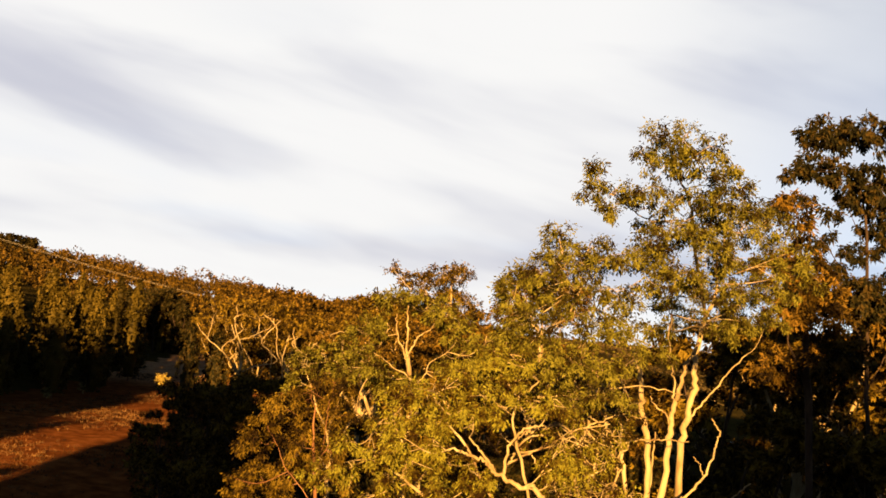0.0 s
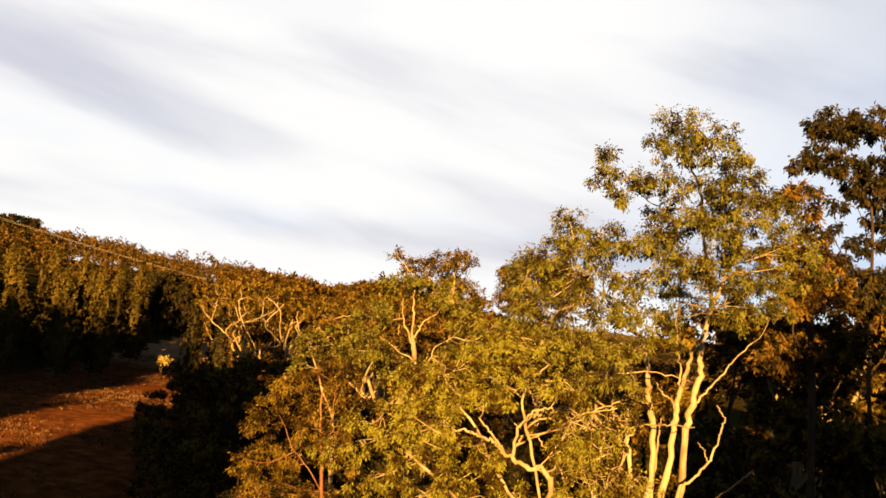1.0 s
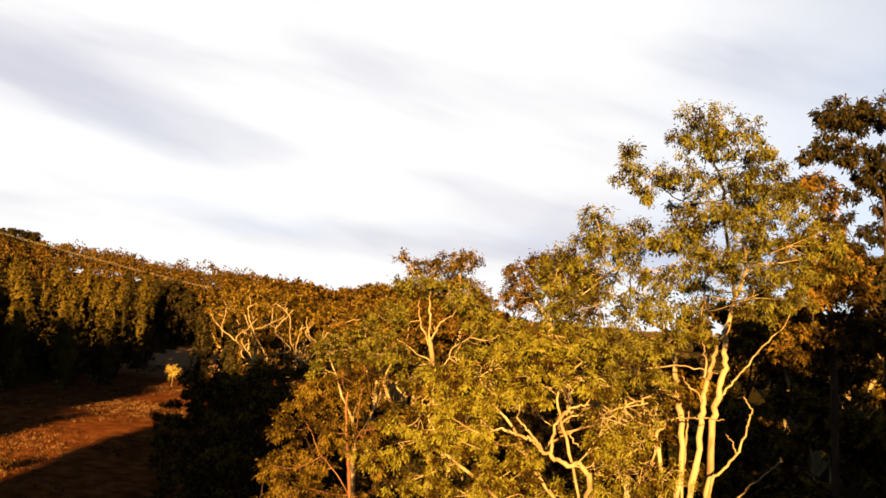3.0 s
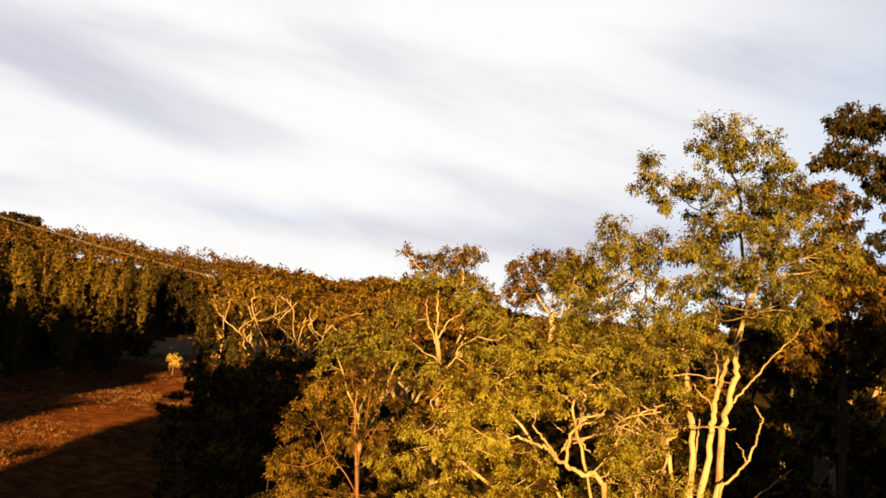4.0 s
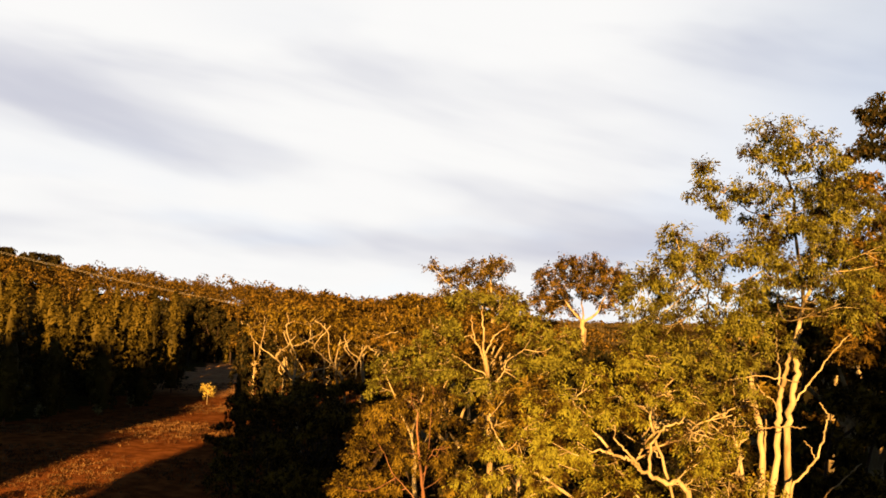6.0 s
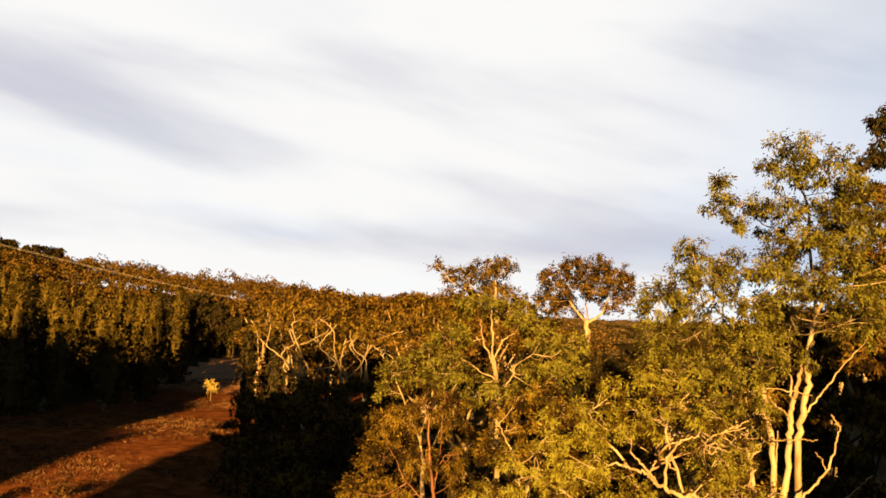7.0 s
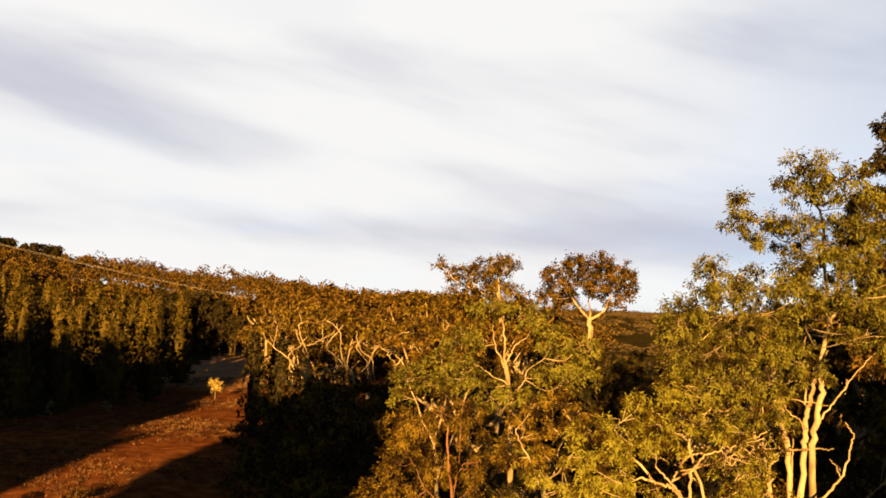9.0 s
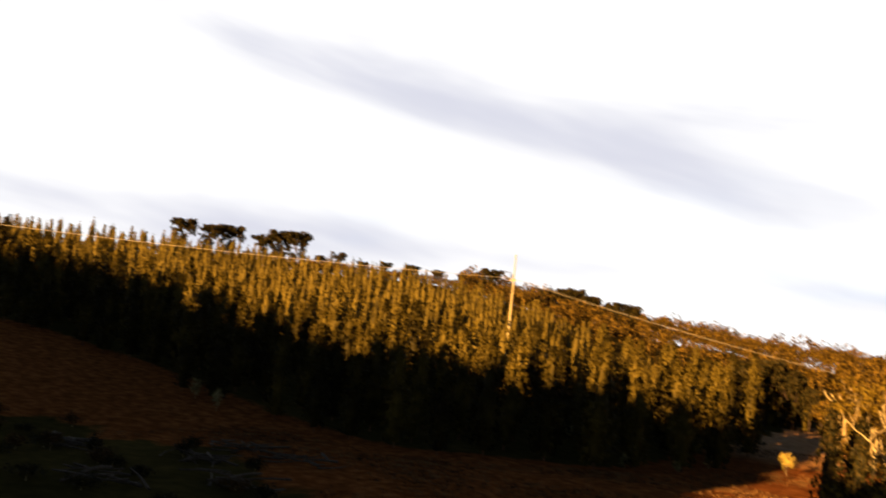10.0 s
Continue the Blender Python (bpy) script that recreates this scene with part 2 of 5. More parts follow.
def smooth_line(pts, steps):
    """A Catmull-Rom line through the given points."""
    p = np.asarray(pts, float)
    p = np.vstack([2 * p[0] - p[1], p, 2 * p[-1] - p[-2]])
    out = []
    for i in range(1, len(p) - 2):
        for s in np.linspace(0, 1, steps, endpoint=False):
            a, b, c, d = p[i - 1], p[i], p[i + 1], p[i + 2]
            out.append(0.5 * (2 * b + (c - a) * s + (2 * a - 5 * b + 4 * c - d) * s * s + (3 * b - a - 3 * c + d) * s ** 3))
    out.append(p[-2])
    return np.array(out)


def tube(pts, r0, r1, sides=7, knobs=0.0, rs=None):
    """Vertices and quads of a tapered round tube along a line."""
    pts = np.asarray(pts, float)
    n = len(pts)
    tan = np.gradient(pts, axis=0)
    tan /= np.linalg.norm(tan, axis=1)[:, None] + 1e-9
    ref = np.array([0.31, 0.93, 0.2])
    a = np.cross(tan, ref)
    a /= np.linalg.norm(a, axis=1)[:, None] + 1e-9
    b = np.cross(tan, a)
    rad = np.linspace(r0, r1, n)
    if knobs and rs is not None:
        rad = rad * (1 + knobs * rs.uniform(-1, 1, n))
    ang = np.linspace(0, 2 * np.pi, sides, endpoint=False)
    v = pts[:, None] + rad[:, None, None] * (np.cos(ang)[None, :, None] * a[:, None] + np.sin(ang)[None, :, None] * b[:, None])
    i, j = np.meshgrid(np.arange(n - 1), np.arange(sides), indexing="ij")
    j2 = (j + 1) % sides
    f = np.stack([i * sides + j, i * sides + j2, (i + 1) * sides + j2, (i + 1) * sides + j], -1).reshape(-1, 4)
    return v.reshape(-1, 3), f


def joined(pieces):
    vs, fs, k = [], [], 0
    for v, f in pieces:
        vs.append(v)
        fs.append(f + k)
        k += len(v)
    return np.vstack(vs), np.vstack(fs)


def leaves(centres, rs, long, wide, droop=0.8, face=None, stray=0.55):
    """One narrow four-cornered blade for each centre, hanging down more or less; face: the way each blade looks, as the outer leaves of a clump look outwards."""
    n = len(centres)
    d = rs.normal(0, 1, (n, 3))
    d /= np.linalg.norm(d, axis=1)[:, None] + 1e-9
    d[:, 2] -= droop
    out = rs.normal(0, 1, (n, 3))
    if face is not None:
        out = face / (np.linalg.norm(face, axis=1)[:, None] + 1e-9) + stray * out
    out /= np.linalg.norm(out, axis=1)[:, None] + 1e-9
    d -= out * np.sum(d * out, axis=1)[:, None]
    d /= np.linalg.norm(d, axis=1)[:, None] + 1e-9
    w = np.cross(d, out)
    L = (long * rs.uniform(0.6, 1.3, n))[:, None]
    Wd = (wide * rs.uniform(0.6, 1.3, n))[:, None]
    bend = out * Wd * 0.25
    v = np.stack([centres - d * L * 0.5, centres - w * Wd * 0.5 + bend, centres + d * L * 0.5, centres + w * Wd * 0.5 + bend], 1)
    return v.reshape(-1, 3), np.arange(4 * n).reshape(-1, 4)


def bouquets(tufts, outward, rs, per, reach, long, wide, droop, least=4, stray=0.4):
    """Bunches of narrow blades that spring from the end of a twig, splay outwards and hang."""
    k = rs.poisson(per, len(tufts)) + least
    cen, out = np.repeat(tufts, k, axis=0), np.repeat(outward, k, axis=0)
    n = len(cen)
    out = out / (np.linalg.norm(out, axis=1)[:, None] + 1e-9)
    d = rs.normal(0, 1, (n, 3))
    d /= np.linalg.norm(d, axis=1)[:, None] + 1e-9
    d += 0.45 * out
    d[:, 2] -= droop
    d /= np.linalg.norm(d, axis=1)[:, None] + 1e-9
    L, Wd = (long * rs.uniform(0.65, 1.3, n))[:, None], (wide * rs.uniform(0.65, 1.3, n))[:, None]
    c = cen + rs.normal(0, 0.32 * reach, (n, 3)) + d * (reach * rs.uniform(0.15, 0.9, n))[:, None]
    face = out + stray * rs.normal(0, 1, (n, 3)) + (0, 0, 0.2)
    face -= d * np.sum(d * face, axis=1)[:, None]
    face /= np.linalg.norm(face, axis=1)[:, None] + 1e-9
    w = np.cross(d, face)
    bend = face * Wd * 0.25
    v = np.stack([c - d * L * 0.5, c - w * Wd * 0.5 + bend, c + d * L * 0.5, c + w * Wd * 0.5 + bend], 1)
    return v.reshape(-1, 3), np.arange(4 * n).reshape(-1, 4)


def over(rs, n, inner=0.8, low=-0.55):
    """Unit-ball places near the skin of a clump, thinned out on its underside."""
    d = rs.normal(0, 1, (3 * n + 6, 3))
    d /= np.linalg.norm(d, axis=1)[:, None]
    d = d[(d[:, 2] > low) | (rs.uniform(0, 1, len(d)) < 0.2)][:n]
    return d * rs.uniform(inner, 1.0, len(d))[:, None]


def shell(rs, n, inner=0.45):
    d = rs.normal(0, 1, (n, 3))
    d /= np.linalg.norm(d, axis=1)[:, None]
    return d * rs.uniform(inner, 1.0, n)[:, None]


# ---- ground ----
def lift(a, b, v):
    s = np.clip((v - a) / (b - a), 0, 1)
    return s * s * (3 - 2 * s)


def ground_z(x, y):
    """Valley floor by the camera; a hill climbs to the west and north-west."""
    d, az = np.hypot(x, y), np.degrees(np.arctan2(x, y))
    west = np.interp(az, (-170, -110, -60, -36, -23, -10, 6, 180), (0, 0.9, 0.97, 1.0, 0.60, 0.35, 0.0, 0.0))
    far = 1 - 0.75 * lift(420, 1100, d)
    return 0.4 + 2.6 * lift(25, 85, d) + 30 * np.clip((d - 105) / 255, 0, 1) ** np.interp(az, (-30, -22), (1.05, 1.6)) * west * far + 0.35 * np.sin(x * 0.07 + 1.3) * np.cos(y * 0.055) * lift(20, 60, d)


EDGE_X = (-260, -150, -112, -80, -62, -50, -44, -41, -39, -37.5)
EDGE_Y = (92, 82, 80, 75, 74, 84, 91, 97, 104, 112)


def in_plantation(x, y):
    d, az = np.hypot(x, y), np.degrees(np.arctan2(x, y))
    front = y > np.interp(x, EDGE_X, EDGE_Y)
    deep = np.interp(az, (-75, -50, -45, -31, -23, -15, -13), (345, 345, 320, 275, 215, 190, 180))
    # the cleared bay and the track that runs up beside the trees
    bay = (x > np.interp(y, (80, 112, 116, 150, 165), (-36.5, -36.5, -37.5, -47.5, -52))) & (y < 166)
    return front & (x < -36) & ~bay & (d < deep) & (az < -13.2) & (az > -75)


def bare(x, y):
    """1 where the ground is bare dirt."""
    d = np.hypot(x, y)
    strip = lift(-12, -18, x) * lift(-155, -140, x) * (1 - lift(178, 190, d)) * lift(14, 26, y)
    verge = lift(-5, 5, y + 2.5 * np.sin(x * 0.31) + 1.6 * np.sin(x * 0.83 + y * 0.4) - np.interp(x, (-130, -93, -66, -52, -44, -40), (60, 54, 58, 53, 40, 10)))
    return strip * verge * (1 - lift(2, 9, y - np.interp(x, EDGE_X, EDGE_Y)) * (x < -46))


def make_ground():
    rings = np.concatenate([np.linspace(0.0, 40, 24), np.linspace(42, 200, 90), np.geomspace(206, 4800, 60)])
    na = 540
    ang = np.linspace(0, 2 * np.pi, na, endpoint=False)
    r, a = np.meshgrid(rings, ang, indexing="ij")
    x, y = r * np.sin(a), r * np.cos(a)
    rs = np.random.RandomState(3)
    z = ground_z(x, y) + rs.normal(0, 0.05, x.shape) * lift(30, 60, r) * (r < 220)
    v = np.stack([x, y, z], -1).reshape(-1, 3)
    i, j = np.meshgrid(np.arange(len(rings) - 1), np.arange(na), indexing="ij")
    j2 = (j + 1) % na
    f = np.stack([i * na + j, (i + 1) * na + j, (i + 1) * na + j2, i * na + j2], -1).reshape(-1, 4)
    me = mesh_of("ground", v, f[:, ::-1], EARTH, True)
    at = me.attributes.new("bare", "FLOAT", "POINT")
    at.data.foreach_set("value", bare(x, y).astype(np.float32).ravel())
    # where the bay's dry ground is lightened as if sun reached it
    at = me.attributes.new("lit_straw", "FLOAT", "POINT")
    at.data.foreach_set("value", (lift(122, 134, y) * lift(-62, -50, x) * (1 - lift(-34, -29, x)) * (1 - lift(178, 188, r))).astype(np.float32).ravel())
    tagged(new("ground", me), "red-brown bare dirt and dry grass valley floor rising to a hill", "ground", kind="structure")


make_ground()


def zg(x, y):
    return float(ground_z(np.array(x, float), np.array(y, float)))


# ---- gum trees ----
def gum_tree(label, at, limbs, groups, seed, dense=15.0, per=44, leaf=(0.24, 0.075), leaf_mat=None, bark=None, twig_every=3,
             spread=0.22, droop=0.9, swell=1.0, thin=1.0, sparse=()):
    """A gum at (x, y). limbs: (part name, start radius, end radius, points); groups: (depth, clumps) with each clump of
    foliage (across, height, half width, half height). sparse: groups of mostly bare twigs. Heights count from z = 0."""
    rs = np.random.RandomState(seed)
    leaf_mat, bark = leaf_mat or GUM_LEAF, bark or GUM_BARK
    root = tagged(new("gum_tree"), label, "tree")
    z0 = zg(*at)
    root.location = (*at, z0)
    skeleton = []
    for kind, r0, r1, pts in limbs:
        pts = np.array(pts, float) - (0, 0, z0)
        if kind != "trunk":
            mids = 0.5 * (pts[1:] + pts[:-1])
            mids += rs.normal(0, 0.05 if kind == "limb" else 0.024, mids.shape) * np.linalg.norm(pts[1:] - pts[:-1], axis=1)[:, None]
            both = np.empty((len(pts) + len(mids), 3))
            both[::2], both[1::2] = pts, mids
            pts = both
        line = smooth_line(pts, 4)
        line[1:-1] += rs.normal(0, 0.22 * r1 + 0.009, line[1:-1].shape)
        part(kind, mesh_of(kind, *tube(line, r0 * thin * (0.66 if kind == "limb" else 1), r1 * thin * (0.75 if kind == "limb" else 1), 9 if r0 > 0.1 else 6, 0.14, rs), bark, True), root)
        skeleton.append(line[len(line) // 3:])
    skeleton = np.vstack(skeleton)
    blades, faces, twigs = [], [], []
    todo = [(v, c, False) for v, some in groups for c in some] + [(v, c, True) for v, some in sparse for c in some]
    for v, (u, z, ru, rz), bare_twigs in todo:
        ru, rz = ru * swell, rz * swell
        rv = 0.65 * (ru + rz)
        c = np.array([u, v + rs.normal(0, 0.45 * rv + 0.15), z - z0])
        near = skeleton[np.argmin(np.linalg.norm((skeleton - c) * (1, 0.8, 1.3), axis=1) + 0.6 * np.maximum(skeleton[:, 2] - c[2], 0))]
        span = np.linalg.norm(c - near)
        mid = 0.5 * (near + c) + rs.normal(0, 0.08 * span, 3) * (1, 1, 0.6) - (0, 0, 0.06 * span)
        line = smooth_line([near, mid, c + (0, 0, rz * 0.4)], 5)
        part("branch", mesh_of("branch", *tube(line, (0.014 + 0.008 * span) * thin, 0.011 * thin, 6, 0.06, rs), bark, True), root)
        n = max(5, int(dense * (ru * rz + ru * rv + rv * rz)))
        ball = over(rs, n) if not bare_twigs else shell(rs, n, 0.3)
        core = shell(rs, max(2, n // 3), 0.15) * 0.7
        ball = np.vstack([ball, core])
        tips = c + ball * (ru, rv, rz)
        for t in tips[::1 if bare_twigs else twig_every]:
            s = line[rs.randint(len(line) // 2, len(line))]
            m = 0.5 * (s + t) + rs.normal(0, 0.1, 3)
            twigs.append(tube(smooth_line([s, m, t], 3), 0.016 * thin, 0.007 * thin, 3))
        blades.append(tips)
        faces.append(ball / (ru, rv, rz) * min(ru, rz) + (0, -0.15, 0.2))
    part("crown", mesh_of("crown", *bouquets(np.vstack(blades), np.vstack(faces), rs, per, spread, *leaf, droop, 4, 0.55), leaf_mat), root)["kind"] = "stuff"
    if twigs:
        part("twig_tangle", mesh_of("twig_tangle", *joined(twigs), bark, True), root)["kind"] = "stuff"
    return root


def random_gum(name, label, seed, height, girth, width, leaf_mat, per=17, leaf=(0.44, 0.22), dense=11.5, lean=0.4, group="", bark=None, low=0.42, skirt=0, skirt_top=0.62, reach=0.42):
    """A gum of its own random habit, at the origin. skirt: how many clumps of low growth hang about its foot."""
    rs = np.random.RandomState(seed)
    root = tagged(new(name), label, "tree", group)
    bark = bark or GUM_BARK
    top = height * 0.62
    trunk = np.array([(0, 0, -0.6), (rs.normal(0, 0.2), rs.normal(0, 0.2), top * 0.4), (rs.normal(0, lean), rs.normal(0, lean), top)])
    limbs, clumps = [("trunk", trunk, girth, girth * 0.5)], []
    n = rs.randint(5, 8)
    for k in range(n):
        a = 2 * math.pi * k / n + rs.uniform(-0.4, 0.4)
        s = rs.uniform(low, 0.95)
        p0 = trunk[1] * (1 - s) + trunk[2] * s
        out, rise = width * rs.uniform(0.45, 0.95), height * rs.uniform(0.68, 0.98)
        tip = np.array([p0[0] + out * math.cos(a), p0[1] + out * math.sin(a), max(rise, p0[2] + 1.0)])
        mid = p0 * 0.5 + tip * 0.5 + (rs.normal(0, 0.4), rs.normal(0, 0.4), -0.3)
        limbs.append(("limb", np.array([p0, mid, tip]), girth * 0.52, girth * 0.2))
        for q in range(3):
            pos = p0 + (tip - p0) * rs.uniform(0.75, 1.2) + rs.normal(0, width * 0.15, 3)
            pos[2] = min(pos[2] + 0.05 * height, height - 0.7)
            clumps.append((pos, width * rs.uniform(0.17, 0.29), width * rs.uniform(0.09, 0.15)))
    for k in range(skirt):
        a, o = rs.uniform(0, 6.28), width * rs.uniform(0.2, 0.95)
        clumps.append((np.array([o * math.cos(a), o * math.sin(a), height * rs.uniform(0.08, skirt_top)]), width * rs.uniform(0.22, 0.34), width * rs.uniform(0.18, 0.28)))
    for kind, pts, r0, r1 in limbs:
        part(kind, mesh_of(kind, *tube(smooth_line(pts, 4), r0, r1, 7, 0.05, rs), bark, True), root)
    blades, faces = [], []
    for c, ru, rz in clumps:
        m = max(7, int(dense * ru * (rz + 0.4 * ru)))
        ball = np.vstack([over(rs, m, 0.75), 0.6 * shell(rs, max(2, m // 4), 0.2)])
        blades.append(c + ball * (ru, ru, rz))
        faces.append(ball / (ru, ru, rz) * rz)
    part("crown", mesh_of("crown", *bouquets(np.vstack(blades), np.vstack(faces), rs, per, reach, *leaf, 0.5), leaf_mat), root)["kind"] = "stuff"
    return root


def big_gum():
    limbs = [
        ("trunk", 0.42, 0.34, [(-0.4, 0, -0.3), (-0.5, 0, 3.0), (-0.5, -0.1, 6.4)]),
        ("stem", 0.22, 0.10, [(-0.4, 0, 6.0), (0.2, 0.7, 8.4), (0.3, 0.8, 11.2), (0.45, 0.8, 12.4), (0.5, 0.8, 13.6), (0.6, 0.7, 14.5), (0.7, 0.5, 15.1)]),
        ("stem", 0.10, 0.03, [(0.65, 0.5, 15.0), (-0.1, -1.2, 16.2), (-0.8, -2.8, 17.6), (-1.7, -4.5, 18.3), (-1.9, -4.7, 18.9)]),
        ("stem", 0.10, 0.035, [(0.65, 0.55, 14.9), (0.9, 0.4, 15.8), (0.8, 0.2, 16.6), (1.0, 0.1, 17.5)]),
        ("limb", 0.09, 0.045, [(0.5, 0.8, 12.0), (1.0, 0.7, 12.7), (1.4, 0.7, 13.3), (1.95, 0.6, 13.95)]),
    ]
    limbs += [
        ("stem", 0.19, 0.08, [(-0.5, 0, 6.0), (-0.6, -0.2, 8.6), (-0.35, -0.2, 11.1), (-0.3, -0.2, 11.9), (-0.2, -0.2, 12.6), (0.0, -0.2, 13.5), (0.35, -0.2, 14.2)]),
        ("limb", 0.07, 0.04, [(-0.3, -0.2, 11.7), (-0.6, -0.2, 12.2), (-0.95, -0.2, 12.55)]),
        ("stem", 0.17, 0.07, [(-0.55, 0, 5.8), (-1.1, -0.8, 9.0), (-1.2, -1.1, 11.6), (-1.4, -1.2, 12.3), (-1.5, -1.4, 13.1), (-1.8, -1.6, 13.8), (-2.2, -1.7, 14.0), (-2.7, -1.9, 14.4)]),
        ("stem", 0.08, 0.03, [(-0.9, -0.6, 8.6), (-0.9, -0.7, 10.4), (-0.85, -0.7, 11.6)]),
    ]
    limbs += [
        ("stem", 0.14, 0.07, [(-0.6, -0.1, 5.6), (-1.6, -1.2, 8.6), (-1.8, -1.3, 10.7), (-1.9, -1.3, 11.7)]),
        ("limb", 0.05, 0.025, [(-1.8, -1.4, 11.9), (-2.0, -1.7, 12.8), (-2.2, -1.7, 13.1), (-2.3, -1.7, 13.5), (-2.5, -1.7, 13.7), (-3.05, -1.7, 13.6)]),
        ("limb", 0.12, 0.04, [(-0.4, 0, 7.2), (0.0, -0.4, 9.6), (0.6, -0.5, 10.4), (0.9, -0.5, 11.2), (1.0, -0.5, 11.7), (0.75, -0.5, 12.1)]),
        ("limb", 0.05, 0.03, [(0.65, -0.5, 10.45), (0.5, -0.5, 10.8), (0.3, -0.5, 11.0)]),
        ("limb", 0.08, 0.04, [(-0.2, 0, 7.6), (0.9, -0.4, 9.4), (1.4, -0.5, 9.9), (1.95, -0.5, 10.4)]),
    ]
    limbs += [
        ("limb", 0.09, 0.03, [(-0.25, -0.1, 12.4), (-0.25, 0.0, 13.0), (-0.6, -0.8, 13.6), (-0.9, -1.7, 14.4), (-1.1, -2.5, 15.8)]),
        ("limb", 0.05, 0.025, [(-0.7, -2.7, 17.3), (-2.0, -3.8, 17.1), (-2.9, -4.5, 17.4), (-3.6, -4.8, 17.9)]),
        ("limb", 0.06, 0.03, [(-2.4, -1.8, 14.2), (-3.2, -3.4, 14.8), (-3.8, -4.8, 15.4), (-4.3, -5.2, 15.8)]),
    ]
    top = [(-2.2, 18.9, 0.61, 0.54), (-1.6, 19.0, 0.54, 0.52), (-1.2, 18.6, 0.54, 0.54), (-2.5, 18.5, 0.34, 0.34), (-1.7, 18.4, 0.54, 0.41), (-0.4, 18.4, 0.2, 0.2), (-1.4, 17.7, 0.35, 0.3), (-0.9, 17.5, 0.4, 0.3), (-1.9, 17.5, 0.35, 0.3), (-0.7, 18.0, 0.35, 0.3), (-2.4, 17.7, 0.3, 0.25),
           (-3.6, 18.3, 0.2, 0.2), (-3.7, 17.7, 0.47, 0.38), (-3.1, 17.7, 0.47, 0.38), (-2.7, 17.5, 0.3, 0.27), (-3.3, 17.2, 0.24, 0.16)]
    middle = [(-0.2, 17.8, 0.63, 0.49), (0.4, 17.7, 0.49, 0.56), (-0.4, 17.2, 0.77, 0.56), (0.2, 16.9, 0.63, 0.63), (-2.0, 17.1, 0.35, 0.42), (-1.6, 16.7, 0.7, 0.49), (-0.9, 16.8, 0.63, 0.56),
              (-2.2, 16.3, 0.56, 0.49), (-1.6, 16.0, 0.63, 0.49), (-0.5, 16.2, 0.63, 0.56), (0.2, 16.1, 0.63, 0.63), (-1.3, 15.5, 0.56, 0.42), (-0.1, 15.5, 0.56, 0.49), (0.4, 15.4, 0.63, 0.49), (1.0, 17.0, 0.55, 0.5), (1.2, 16.3, 0.55, 0.5), (1.1, 15.5, 0.55, 0.45), (0.9, 14.7, 0.5, 0.4), (1.7, 15.9, 0.45, 0.5), (-1.7, 15.0, 0.4, 0.34), (-1.6, 14.4, 0.36, 0.3), (-1.9, 16.1, 0.45, 0.4), (-1.3, 15.7, 0.5, 0.4), (-0.7, 15.2, 0.45, 0.35), (-2.2, 15.5, 0.4, 0.35), (-1.5, 15.0, 0.45, 0.35), (0.2, 15.0, 0.45, 0.35), (-1.0, 14.6, 0.35, 0.3), (-0.1, 14.5, 0.35, 0.3)]
    inner = [(1.23 * u + 1.64, 13.65 + 1.23 * (z - 13.65), 1.2 * a, 1.2 * b) for u, z, a, b in middle if u < 1.15 and z < np.interp(u, (0.1, 0.2), (15.45, 17.2))]
    outer = [c for c in middle if c[0] >= 1.15 or c[1] >= np.interp(c[0], (0.1, 0.2), (15.45, 17.2))]
    side = [(-4.5, 16.5, 0.29, 0.39), (-4.3, 16.0, 0.65, 0.39), (-3.6, 16.1, 0.59, 0.39), (-4.6, 15.5, 0.65, 0.46), (-3.9, 15.6, 0.65, 0.46), (-3.2, 15.8, 0.59, 0.39), (-5.3, 15.3, 0.59, 0.39), (-5.4, 14.9, 0.59, 0.46), (-4.6, 15.0, 0.59, 0.39), (-3.4, 15.1, 0.59, 0.39), (-2.8, 15.0, 0.33, 0.26), (-5.2, 14.4, 0.59, 0.39), (-5.4, 13.9, 0.46, 0.39)]
    side += [(-0.5, 14.7, 0.65, 0.46), (0.0, 14.9, 0.46, 0.39), (-2.8, 12.6, 0.29, 0.33), (-3.2, 14.6, 0.46, 0.26), (-5.3, 14.2, 0.4, 0.36), (-4.9, 14.0, 0.36, 0.34), (-4.4, 14.2, 0.4, 0.34), (-4.0, 14.6, 0.4, 0.36), (-3.5, 14.4, 0.34, 0.36), (-5.1, 13.6, 0.3, 0.3), (-4.3, 13.7, 0.3, 0.3), (-3.7, 13.9, 0.34, 0.28), (-3.2, 14.2, 0.3, 0.26), (-3.9, 13.4, 0.45, 0.33), (-3.2, 13.4, 0.5, 0.35), (-2.6, 13.5, 0.45, 0.33), (-2.0, 13.8, 0.4, 0.3), (-4.5, 13.2, 0.5, 0.4), (-3.3, 12.8, 0.4, 0.3), (-4.2, 12.6, 0.4, 0.3), (-2.2, 14.4, 0.4, 0.3), (-2.9, 14.1, 0.4, 0.3)]
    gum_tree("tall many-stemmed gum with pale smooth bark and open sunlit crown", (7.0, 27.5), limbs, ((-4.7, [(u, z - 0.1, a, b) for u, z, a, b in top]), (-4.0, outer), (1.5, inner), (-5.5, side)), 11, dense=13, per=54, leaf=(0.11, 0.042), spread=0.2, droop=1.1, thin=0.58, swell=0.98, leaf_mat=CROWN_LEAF)


